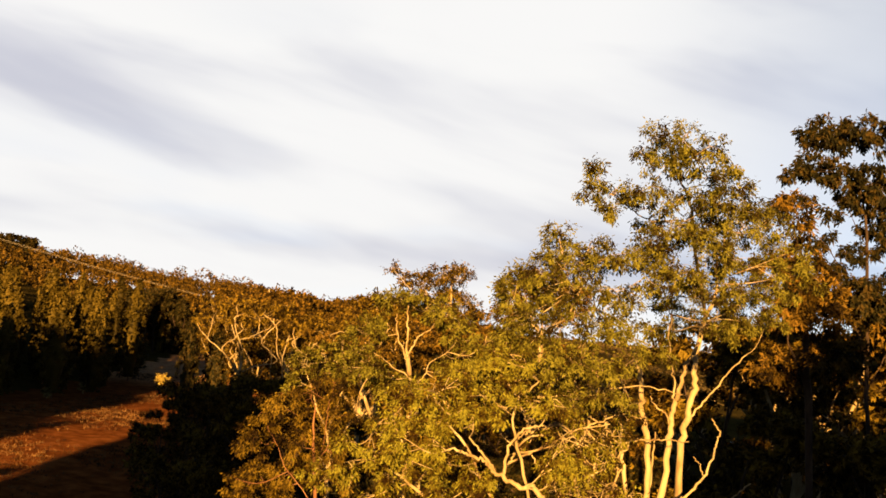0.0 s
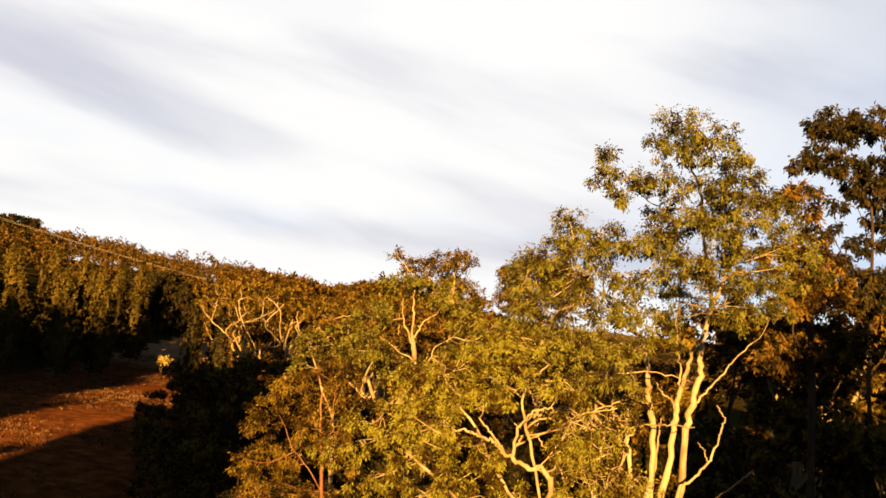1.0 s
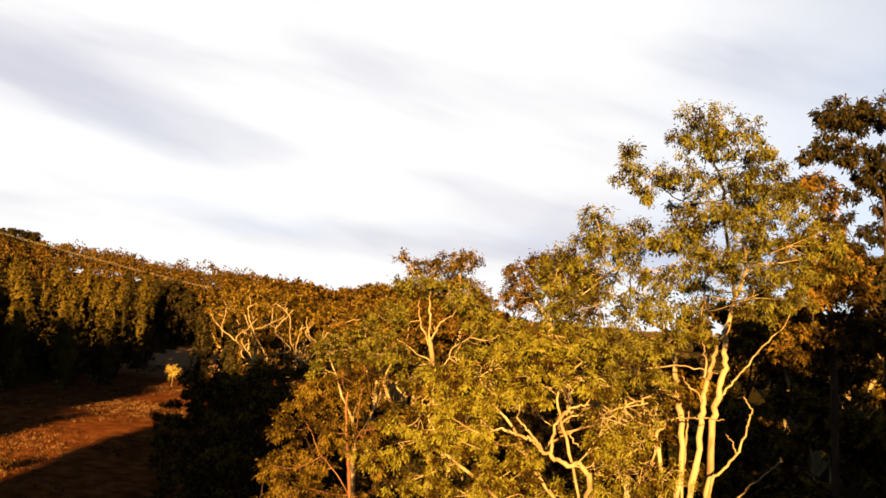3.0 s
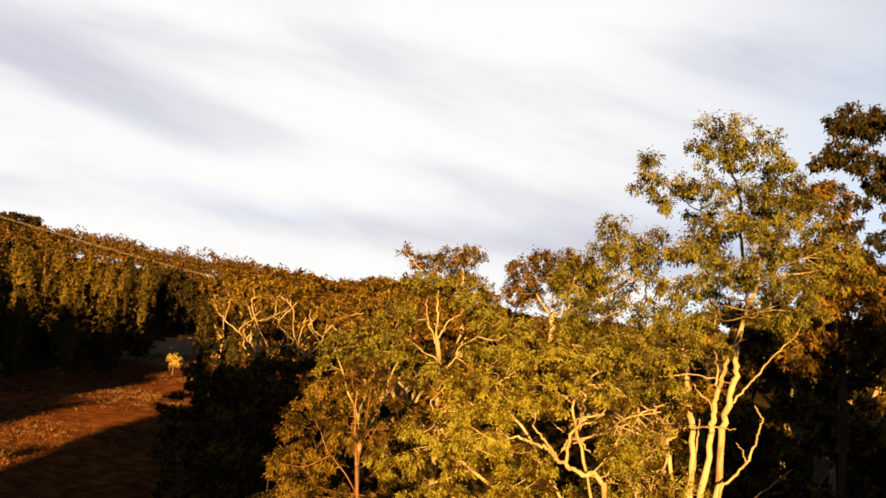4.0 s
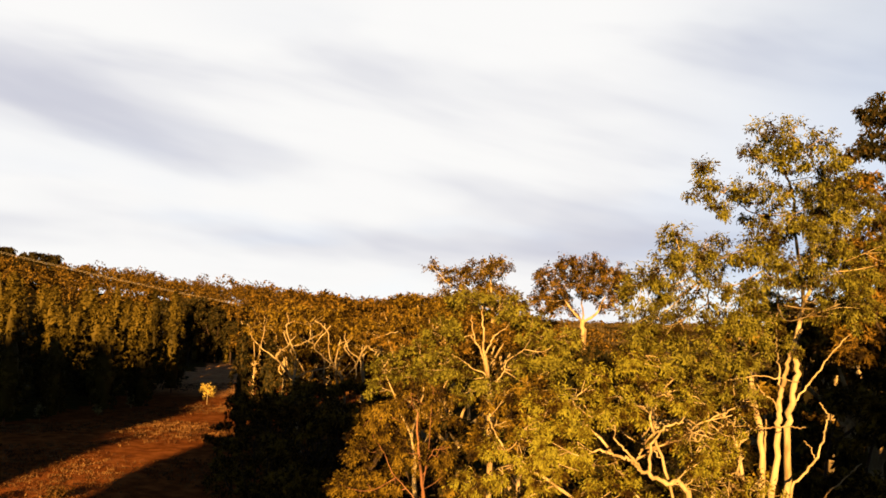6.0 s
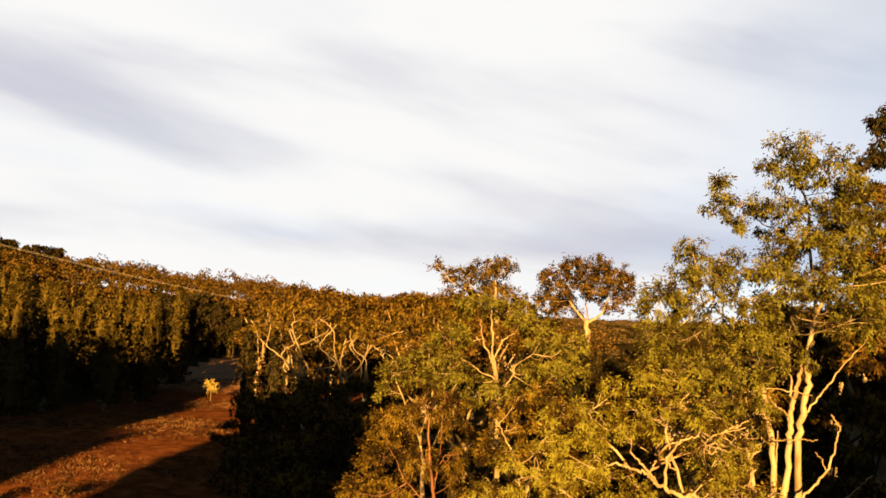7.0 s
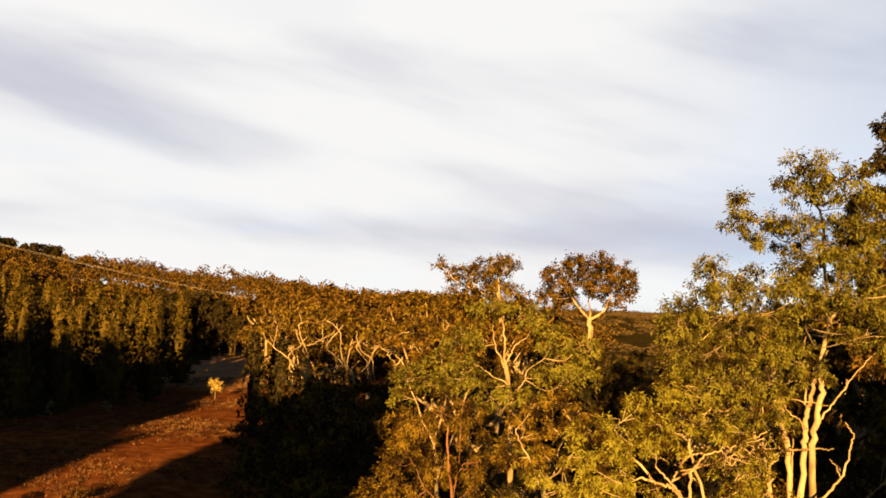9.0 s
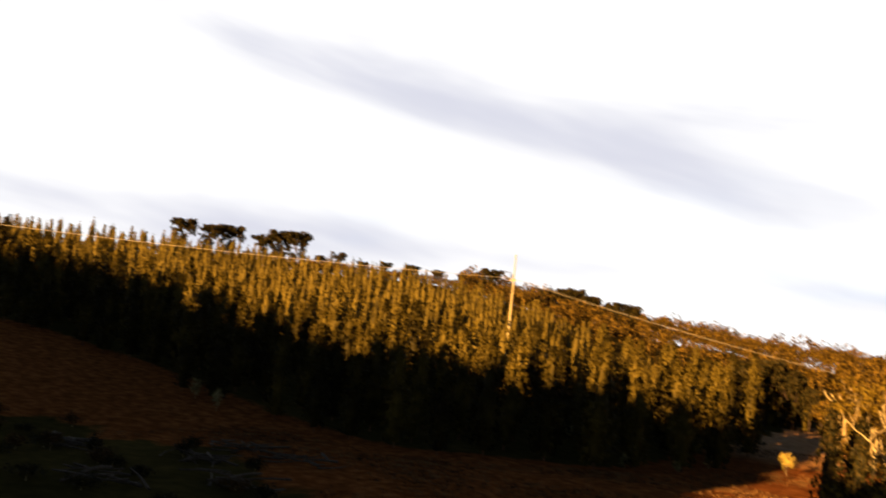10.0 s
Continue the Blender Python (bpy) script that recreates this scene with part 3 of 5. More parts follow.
def scrub_gum():
    limbs = [
        ("trunk", 0.14, 0.09, [(0.8, 0.2, -0.3), (0.7, 0.1, 4.0), (0.6, 0, 8.0), (0.6, 0, 10.0)]),
        ("limb", 0.10, 0.045, [(0.6, 0, 9.8), (0.9, 0, 11.8), (0.8, 0, 12.6), (0.5, 0, 13.2), (0.1, 0, 13.3), (-0.3, 0, 13.0), (-0.9, 0, 12.4)]),
        ("limb", 0.08, 0.035, [(0.7, 0, 10.8), (0.4, -0.2, 12.2), (0.1, -0.3, 12.2), (-0.2, -0.3, 12.4), (-0.7, -0.3, 12.2)]),
        ("limb", 0.08, 0.035, [(0.6, 0, 10.0), (0.0, -0.8, 11.5), (-0.5, -1.3, 11.9), (-1.0, -1.3, 11.8), (-1.4, -1.3, 11.3), (-1.7, -1.3, 10.7)]),
    ]
    limbs += [
        ("limb", 0.06, 0.03, [(0.6, 0, 9.4), (1.2, -0.2, 10.4), (1.3, -0.2, 11.4)]),
    ]
    sticks = np.random.RandomState(191)
    for k in range(26):
        host = smooth_line(limbs[sticks.randint(0, 5)][3], 5)
        p = host[sticks.randint(len(host) // 2, len(host))]
        line, way = [p], np.array([sticks.normal(0, 0.6), sticks.normal(0, 0.25), 0.25])
        for q in range(4):
            way = way + sticks.normal(0, 0.24, 3)
            line.append(line[-1] + way * 0.62)
        limbs.append(("limb", 0.055, 0.022, line))
    tangle = [(-0.6, 12.7, 0.7, 0.45), (0.0, 12.5, 0.7, 0.5), (0.3, 11.6, 0.7, 0.5), (-0.5, 11.4, 0.7, 0.5), (0.8, 11.1, 0.6, 0.5), (-1.1, 12.0, 0.7, 0.5), (0.0, 10.4, 0.7, 0.5), (1.1, 12.2, 0.5, 0.4), (0.9, 10.2, 0.6, 0.5), (1.5, 10.2, 0.5, 0.5)]
    some = [(-0.2, 13.2, 0.5, 0.3), (0.6, 12.9, 0.4, 0.3), (-0.9, 11.5, 0.5, 0.4), (0.2, 11.0, 0.6, 0.4), (1.0, 11.6, 0.4, 0.4), (-0.3, 10.0, 0.7, 0.5), (0.9, 9.4, 0.7, 0.5)]
    gum_tree("scrubby gum with a tangle of pale twigs and olive leaves", (3.5, 24.8), limbs, ((-0.3, some),), 19, dense=8, per=24, thin=0.85, leaf=(0.11, 0.042), spread=0.18, leaf_mat=BRIGHT_LEAF, swell=1.2, sparse=((-0.9, tangle), (0.4, tangle[::2])))


def spreading_gum():
    limbs = [
        ("trunk", 0.24, 0.18, [(0.4, 0.6, -0.3), (0.3, 0.4, 4.0), (0.2, 0.2, 8.0), (0.1, -0.2, 9.6)]),
        ("limb", 0.12, 0.04, [(0.15, -0.2, 9.4), (0.2, -0.6, 10.5), (-0.05, -0.6, 10.85), (-0.5, -0.6, 10.9), (-0.9, -0.6, 11.1), (-1.1, -0.6, 11.3), (-1.5, -0.6, 11.4), (-1.75, -0.6, 11.5)]),
        ("limb", 0.06, 0.03, [(-0.85, -0.6, 11.05), (-1.2, -0.6, 11.5), (-1.45, -0.6, 11.75)]),
        ("limb", 0.07, 0.03, [(-0.7, -0.6, 11.0), (-0.6, -0.4, 11.6), (-0.3, -0.4, 12.0), (0.1, -0.4, 12.1)]),
        ("limb", 0.07, 0.03, [(0.1, 0.0, 9.8), (-0.5, 0.2, 12.0), (-0.4, 0.2, 12.6), (0.0, 0.2, 13.0)]),
    ]
    limbs += [
        ("limb", 0.10, 0.03, [(0.15, 0.1, 8.6), (-1.6, 0, 9.8), (-3.0, 0, 10.8), (-3.8, 0, 11.3)]),
        ("limb", 0.08, 0.03, [(0.1, 0.1, 9.0), (-1.0, 0.2, 10.6), (-1.9, 0.2, 11.9), (-2.3, 0.2, 12.5)]),
    ]
    upper = [(-2.4, 12.6, 0.55, 0.31), (-3.1, 12.3, 0.49, 0.34), (-2.0, 12.4, 0.55, 0.31), (-1.6, 12.9, 0.49, 0.37), (-1.1, 13.3, 0.55, 0.37), (-2.6, 12.0, 0.55, 0.34),
             (-3.3, 11.8, 0.55, 0.37), (-1.9, 12.0, 0.49, 0.34), (-1.2, 12.5, 0.55, 0.37), (-0.7, 12.8, 0.49, 0.37), (-0.8, 12.3, 0.49, 0.34), (-1.4, 12.1, 0.43, 0.31)]
    lower = [(-2.8, 11.5, 0.54, 0.36), (-2.2, 11.5, 0.54, 0.3), (-4.0, 11.4, 0.36, 0.3), (-4.0, 10.9, 0.48, 0.3), (-3.4, 11.1, 0.54, 0.36), (-2.6, 11.0, 0.54, 0.33), (-2.0, 11.1, 0.54, 0.33), (-1.3, 10.9, 0.54, 0.33),
             (-3.0, 10.6, 0.54, 0.3), (-2.1, 10.7, 0.54, 0.3), (-1.5, 10.5, 0.54, 0.3), (-4.6, 10.7, 0.42, 0.3), (0.4, 11.5, 0.48, 0.36), (-0.7, 13.4, 0.48, 0.36), (0.2, 12.6, 0.42, 0.36), (0.5, 11.0, 0.48, 0.36)]
    front = [(0.3, 9.7, 0.5, 0.35), (-0.5, 9.6, 0.5, 0.35), (1.0, 9.7, 0.5, 0.4), (-1.3, 9.5, 0.5, 0.35), (0.7, 9.2, 0.5, 0.4), (-0.1, 9.1, 0.5, 0.4), (-2.2, 9.4, 0.5, 0.4), (-1.0, 9.0, 0.5, 0.4)]
    under = [(-3.6, 10.0, 0.6, 0.35), (-2.6, 9.9, 0.6, 0.35), (-1.6, 9.8, 0.6, 0.35), (-0.4, 9.8, 0.6, 0.4), (0.6, 10.0, 0.5, 0.4)]
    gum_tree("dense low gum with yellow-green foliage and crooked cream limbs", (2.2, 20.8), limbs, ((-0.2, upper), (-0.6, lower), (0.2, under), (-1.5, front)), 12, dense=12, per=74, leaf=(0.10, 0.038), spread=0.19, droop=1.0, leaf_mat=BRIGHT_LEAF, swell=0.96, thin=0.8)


def slim_gum():
    limbs = [
        ("trunk", 0.15, 0.04, [(0.3, 0, -0.3), (0.25, 0, 4.0), (0.2, 0, 7.6), (0.1, 0, 8.6), (0.0, 0, 9.4), (-0.1, 0, 10.2), (-0.1, 0, 11.0)]),
        ("limb", 0.05, 0.025, [(0.12, 0, 8.9), (0.25, -0.3, 9.4), (0.5, -0.3, 9.8), (1.0, -0.3, 9.9)]),
        ("limb", 0.05, 0.02, [(0.2, 0, 7.6), (-0.9, -0.2, 9.0), (-1.6, -0.2, 10.2)]),
        ("limb", 0.04, 0.02, [(0.15, -0.1, 8.6), (0.3, -0.2, 9.8), (0.35, -0.2, 11.2)]),
    ]
    clumps = [(-0.4, 12.5, 0.86, 0.67), (-1.3, 11.8, 0.86, 0.76), (0.6, 11.8, 0.76, 0.76), (-1.9, 10.7, 0.67, 0.86), (-0.6, 10.7, 0.86, 0.86), (0.7, 10.7, 0.67, 0.76), (-2.0, 9.3, 0.67, 0.76), (-0.9, 9.4, 0.76, 0.86),
              (1.0, 9.7, 0.48, 0.57), (-1.2, 8.4, 0.86, 0.57), (-0.1, 8.3, 0.76, 0.57), (0.9, 8.6, 0.57, 0.57), (0.4, 12.7, 0.67, 0.48), (-0.8, 7.2, 1.0, 0.7), (0.9, 7.2, 0.9, 0.7), (-2.3, 9.4, 0.5, 0.6), (-2.2, 8.2, 0.6, 0.6), (-2.0, 7.4, 0.7, 0.6)]
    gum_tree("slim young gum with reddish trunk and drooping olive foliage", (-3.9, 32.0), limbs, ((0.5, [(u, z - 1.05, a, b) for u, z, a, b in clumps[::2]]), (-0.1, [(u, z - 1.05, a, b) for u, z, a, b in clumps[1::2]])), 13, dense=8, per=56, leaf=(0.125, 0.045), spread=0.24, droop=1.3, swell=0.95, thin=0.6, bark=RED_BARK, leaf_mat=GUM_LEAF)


def low_growth():
    limbs = [("trunk", 0.07, 0.02, [(0.1, 0, -0.3), (0.0, 0, 5.0), (0.05, 0, 9.0), (0.2, 0, 10.2)]), ("limb", 0.03, 0.012, [(0.03, 0, 8.4), (-0.3, 0, 9.6), (-0.5, 0, 10.2)])]
    clumps = [(-0.5, 10.3, 0.30, 0.24), (0.25, 10.45, 0.38, 0.28), (-0.1, 10.0, 0.3, 0.25), (0.4, 10.0, 0.3, 0.3), (-0.6, 9.8, 0.35, 0.3), (0.0, 9.3, 0.5, 0.4), (0.4, 8.7, 0.4, 0.4), (-0.4, 8.6, 0.4, 0.4)]
    gum_tree("young gum with hanging yellow-green leaves at its tip", (-3.7, 14.5), limbs, ((0.0, clumps),), 26, dense=18, per=60, leaf=(0.11, 0.036), spread=0.16, droop=1.6, leaf_mat=BRIGHT_LEAF, swell=1.0)
    limbs = [("trunk", 0.06, 0.03, [(0.0, 0, -0.3), (0.0, 0, 3.0), (-0.1, 0, 6.0)]), ("limb", 0.04, 0.015, [(0.0, 0, 4.4), (-0.7, -0.2, 6.0), (-1.4, -0.2, 7.2)]), ("limb", 0.04, 0.015, [(0.0, 0, 4.8), (0.5, -0.2, 6.2), (1.0, -0.2, 7.2)])]
    clumps = [(-1.5, 7.4, 0.5, 0.4), (-0.9, 6.9, 0.6, 0.4), (-0.2, 6.6, 0.6, 0.5), (0.6, 6.9, 0.5, 0.4), (-1.8, 6.4, 0.5, 0.4), (-0.6, 5.9, 0.7, 0.4), (1.1, 7.3, 0.4, 0.35), (0.3, 5.8, 0.6, 0.4)]
    gum_tree("dying shrub with rusty brown leaves under the slim gum", (-4.1, 30.4), limbs, ((0.0, clumps),), 27, dense=10, per=40, leaf=(0.13, 0.05), spread=0.22, leaf_mat=DRY_LEAF, swell=1.0)


def forked_gum():
    limbs = [
        ("trunk", 0.2, 0.13, [(0.4, 0, -0.3), (0.4, 0, 5.0), (0.3, 0, 10.2), (0.2, 0, 11.8), (0.0, -0.2, 12.6)]),
        ("limb", 0.10, 0.04, [(0.0, -0.2, 12.4), (-0.2, -0.4, 12.9), (-0.5, -0.4, 13.5), (-0.6, -0.4, 14.4)]),
        ("limb", 0.11, 0.04, [(0.0, -0.2, 12.5), (-0.0, -0.4, 13.4), (-0.1, -0.4, 14.4), (-0.1, -0.4, 15.2)]),
        ("limb", 0.10, 0.04, [(0.02, -0.2, 12.5), (0.1, -0.4, 12.8), (0.4, -0.4, 13.4), (0.95, -0.4, 13.8)]),
        ("limb", 0.07, 0.03, [(0.2, -0.1, 11.4), (-0.0, -0.4, 11.8), (-0.8, -0.4, 12.2), (-1.55, -0.4, 12.65)]),
    ]
    limbs += [
        ("limb", 0.08, 0.03, [(0.3, -0.1, 10.6), (0.5, -0.4, 11.2), (0.8, -0.4, 11.7), (1.0, -0.4, 12.3), (1.8, -0.4, 12.9)]),
    ]
    clumps = [(-0.8, 15.1, 1.29, 0.6), (1.0, 14.9, 1.16, 0.7), (2.2, 13.8, 1.16, 0.9), (-1.9, 13.6, 1.03, 0.8), (-1.0, 11.5, 1.0, 0.55), (1.7, 12.0, 0.8, 0.5), (2.8, 12.6, 1.03, 0.77),
              (-2.3, 12.0, 1.1, 0.9), (2.1, 11.0, 1.03, 0.6), (3.6, 13.2, 1.03, 0.9), (3.6, 11.9, 1.16, 0.8), (0.6, 8.6, 1.2, 0.7)]
    gum_tree("forked gum with bright cream limbs under a ragged olive crown", (-1.5, 43.0), limbs, ((0.9, [c for c in clumps if c[1] > 11.2]), (-0.8, [c for c in clumps if c[1] <= 10.5] + [(-0.2, 15.1, 0.5, 0.35), (1.2, 14.6, 0.5, 0.35), (-1.5, 13.5, 0.4, 0.3), (0.4, 11.3, 0.7, 0.55), (-0.7, 10.9, 0.7, 0.5), (1.3, 10.9, 0.6, 0.5)])), 14, dense=7, per=34, leaf=(0.21, 0.085), spread=0.28, swell=0.92, thin=0.8, leaf_mat=CROWN_LEAF)


def broad_gum():
    limbs = [
        ("trunk", 0.16, 0.09, [(0.2, 0, -0.3), (0.1, 0, 4.5), (0.0, 0, 8.0)]),
        ("limb", 0.09, 0.04, [(0.0, 0, 7.6), (-0.7, -0.2, 9.9), (-1.4, -0.2, 11.6)]),
        ("limb", 0.09, 0.04, [(0.0, 0, 7.8), (0.2, 0.0, 10.4), (0.1, 0.0, 12.5)]),
        ("limb", 0.09, 0.04, [(0.0, 0, 7.4), (0.9, -0.2, 9.8), (1.5, -0.2, 11.6)]),
    ]
    clumps = [(-1.6, 10.4, 0.8, 0.5), (-0.9, 11.0, 0.8, 0.5), (0.0, 11.5, 0.9, 0.5), (0.9, 11.2, 0.8, 0.5), (1.6, 10.6, 0.8, 0.5), (-0.5, 10.3, 0.9, 0.5), (0.6, 10.4, 0.9, 0.5), (-1.9, 9.6, 0.6, 0.4)]
    gum_tree("broad round-topped gum with bright yellow-green foliage", (-4.5, 42.5), limbs, ((0.0, [(u, z + 1.3, a, b) for u, z, a, b in clumps]),), 23, dense=8, per=38, leaf=(0.17, 0.07), spread=0.26, leaf_mat=CROWN_LEAF, swell=0.95)
    limbs = [
        ("trunk", 0.12, 0.07, [(0.2, 0, -0.3), (0.1, 0, 4.5), (0.0, 0, 8.6)]),
        ("limb", 0.07, 0.03, [(0.0, 0, 8.2), (-0.6, -0.2, 9.7), (-1.1, -0.2, 10.7)]),
        ("limb", 0.07, 0.03, [(0.0, 0, 8.4), (0.5, -0.2, 10.0), (1.0, -0.2, 11.0)]),
    ]
    clumps = [(-1.2, 8.6, 0.7, 0.5), (-0.4, 9.1, 0.7, 0.5), (0.5, 9.3, 0.7, 0.5), (1.3, 8.9, 0.6, 0.5), (-0.8, 8.0, 0.8, 0.5), (0.3, 8.2, 0.8, 0.5), (1.1, 8.0, 0.7, 0.5), (-1.4, 7.2, 0.7, 0.5), (0.0, 7.2, 0.8, 0.5), (1.2, 7.1, 0.7, 0.5)]
    gum_tree("low rounded gum with olive foliage below the forked gum", (-0.4, 34.3), limbs, ((0.0, [(u, z + 2.4, a, b) for u, z, a, b in clumps]),), 24, dense=8, per=38, leaf=(0.17, 0.07), spread=0.25, leaf_mat=GUM_LEAF, swell=0.95)


def far_gums():
    limbs = [("trunk", 0.32, 0.2, [(2.0, 0, -0.3), (2.0, 0, 8), (1.8, 0, 14.4), (1.5, 0, 16.7)]), ("limb", 0.16, 0.06, [(1.6, 0, 16.0), (1.5, -0.3, 18.2), (1.9, -0.3, 19.8)]),
             ("limb", 0.14, 0.05, [(1.7, 0, 15.0), (-0.4, 0, 16.8), (-1.5, 0, 18.4)]), ("limb", 0.08, 0.03, [(-0.6, 0, 16.8), (-3.0, 0, 17.8), (-4.6, 0, 19.4)])]
    clumps = [(-4.7, 19.7, 0.7, 0.58), (-3.6, 18.6, 0.7, 0.93), (-1.5, 18.6, 1.75, 1.3), (0.2, 19.0, 1.75, 1.3), (1.9, 20.0, 1.46, 1.2), (2.9, 19.2, 1.0, 1.0), (-1.1, 16.9, 2.33, 1.3), (1.5, 17.3, 2.04, 1.3), (3.4, 16.2, 1.6, 1.2), (-3.6, 16.0, 1.8, 1.2), (0.4, 15.0, 2.4, 1.2)]
    gum_tree("ragged tall gum rising above the forest canopy", (-1.0, 98.0), limbs, ((0.3, clumps),), 17, dense=2.6, per=36, leaf=(0.32, 0.14), spread=0.5, swell=0.95)
    limbs = [("trunk", 0.34, 0.26, [(0.9, 0, -0.3), (0.8, 0, 6), (0.8, 0, 11.7), (0.7, 0, 14.3)]), ("limb", 0.22, 0.08, [(0.7, 0, 14.1), (-0.4, -0.4, 15.2), (-1.6, -0.4, 16.9)]),
             ("limb", 0.22, 0.08, [(0.7, 0, 14.1), (2.3, -0.4, 15.3), (3.1, -0.4, 17.0)]), ("limb", 0.16, 0.06, [(0.7, 0, 14.2), (0.6, 0.2, 16.0), (0.8, 0.2, 18.2)])]
    clumps = [(-2.2, 18.7, 1.9, 1.5), (0.4, 19.6, 2.5, 1.3), (3.4, 19.4, 2.2, 1.3), (0.2, 17.8, 2.6, 1.2), (3.7, 17.8, 1.7, 1.5), (-3.0, 17.2, 1.3, 1.0), (-1.5, 16.4, 1.2, 1.0), (4.2, 16.6, 1.0, 1.0), (1.6, 16.9, 1.2, 0.9), (-3.6, 18.4, 0.8, 0.7), (1.8, 20.6, 0.9, 0.6), (-0.8, 20.4, 0.7, 0.6), (5.0, 18.6, 0.8, 0.8), (-2.6, 15.6, 1.2, 0.9), (-3.7, 16.2, 0.9, 0.8), (3.0, 15.8, 0.7, 0.7), (-0.4, 15.3, 0.8, 0.6)]
    gum_tree("round-headed gum with dense olive-brown crown on pale forked trunk", (9.4, 98.0), limbs, ((0.4, clumps),), 15, dense=2.5, per=44, leaf=(0.30, 0.13), spread=0.5, leaf_mat=DULL_LEAF, swell=1.0)


def shaded_gums():
    limbs = [
        ("trunk", 0.30, 0.06, [(0.3, 0, -0.3), (0.1, 0, 8.0), (-0.2, 0, 14.2), (-0.5, 0, 19.5), (-1.0, 0, 22.0)]),
        ("limb", 0.09, 0.03, [(-0.2, 0, 14.0), (-1.6, 0, 16.6), (-2.6, 0, 18.6)]),
        ("limb", 0.08, 0.03, [(-0.3, 0, 16.0), (-2.0, 0, 18.6), (-3.8, 0, 20.2)]),
        ("limb", 0.09, 0.03, [(-0.1, 0, 13.0), (1.2, 0, 15.6), (1.8, 0, 18.4)]),
        ("limb", 0.06, 0.02, [(-0.5, 0, 19.0), (-1.6, 0, 21.4), (-2.1, 0, 23.4)]),
    ]
    clumps = [(-2.1, 23.8, 1.2, 0.7), (-0.9, 23.5, 1.1, 0.9), (-2.9, 22.2, 0.6, 0.6), (-1.7, 21.8, 1.0, 0.7), (-0.6, 21.4, 1.1, 1.0), (-4.0, 20.3, 0.6, 0.5), (-3.1, 20.7, 0.4, 0.4), (-2.2, 20.1, 0.4, 0.4), (-1.0, 20.7, 0.5, 0.4), (-2.8, 18.9, 0.5, 0.4), (-1.7, 19.2, 0.4, 0.4), (-2.2, 17.8, 0.8, 0.5), (0.0, 19.6, 0.6, 0.5), (-3.5, 21.9, 0.5, 0.4), (-3.3, 16.9, 0.8, 0.6),
              (-0.8, 18.5, 0.7, 0.5), (-1.3, 16.5, 1.5, 1.0), (0.1, 16.6, 1.3, 1.1), (-2.6, 16.4, 1.0, 0.9), (1.6, 18.6, 1.3, 1.2), (1.0, 21.0, 1.2, 1.2), (1.8, 16.0, 1.3, 1.2), (-2.6, 23.0, 0.8, 0.6)]
    # most of this crown's shade is put into its leaf colour
    gum_tree("tall gum with thin open upper crown, shade put into its dark leaves", (18.0, 40.0), limbs, ((0.2, clumps),), 16, dense=9, per=34, leaf=(0.24, 0.10), spread=0.28, droop=1.3, leaf_mat=DARK_AND_SHADED_LEAF, bark=ROUGH_BARK, thin=0.45, swell=1.05)
    limbs = [("trunk", 0.2, 0.06, [(0.2, 0, -0.3), (0.1, 0, 8), (-0.3, 0, 14), (-0.7, 0, 17.6)]), ("limb", 0.07, 0.03, [(-0.1, 0, 12.6), (-0.9, 0, 14.4), (-1.2, 0, 15.8)])]
    clumps = [(-1.1, 17.2, 0.76, 0.76), (-0.6, 16.7, 0.67, 0.76), (-0.1, 16.3, 0.76, 0.76), (-1.2, 18.9, 0.48, 0.57), (-0.7, 18.4, 0.38, 0.57), (-0.4, 15.3, 0.95, 0.76), (-1.2, 15.3, 0.67, 0.67), (0.3, 14.0, 1.0, 0.8), (-0.9, 13.6, 0.9, 0.8)]
    gum_tree("brown-leaved gum standing behind the many-stemmed gum", (12.5, 32.0), limbs, ((0.2, clumps),), 18, dense=10, per=34, leaf=(0.22, 0.09), spread=0.26, leaf_mat=DULL_LEAF, bark=ROUGH_BARK)


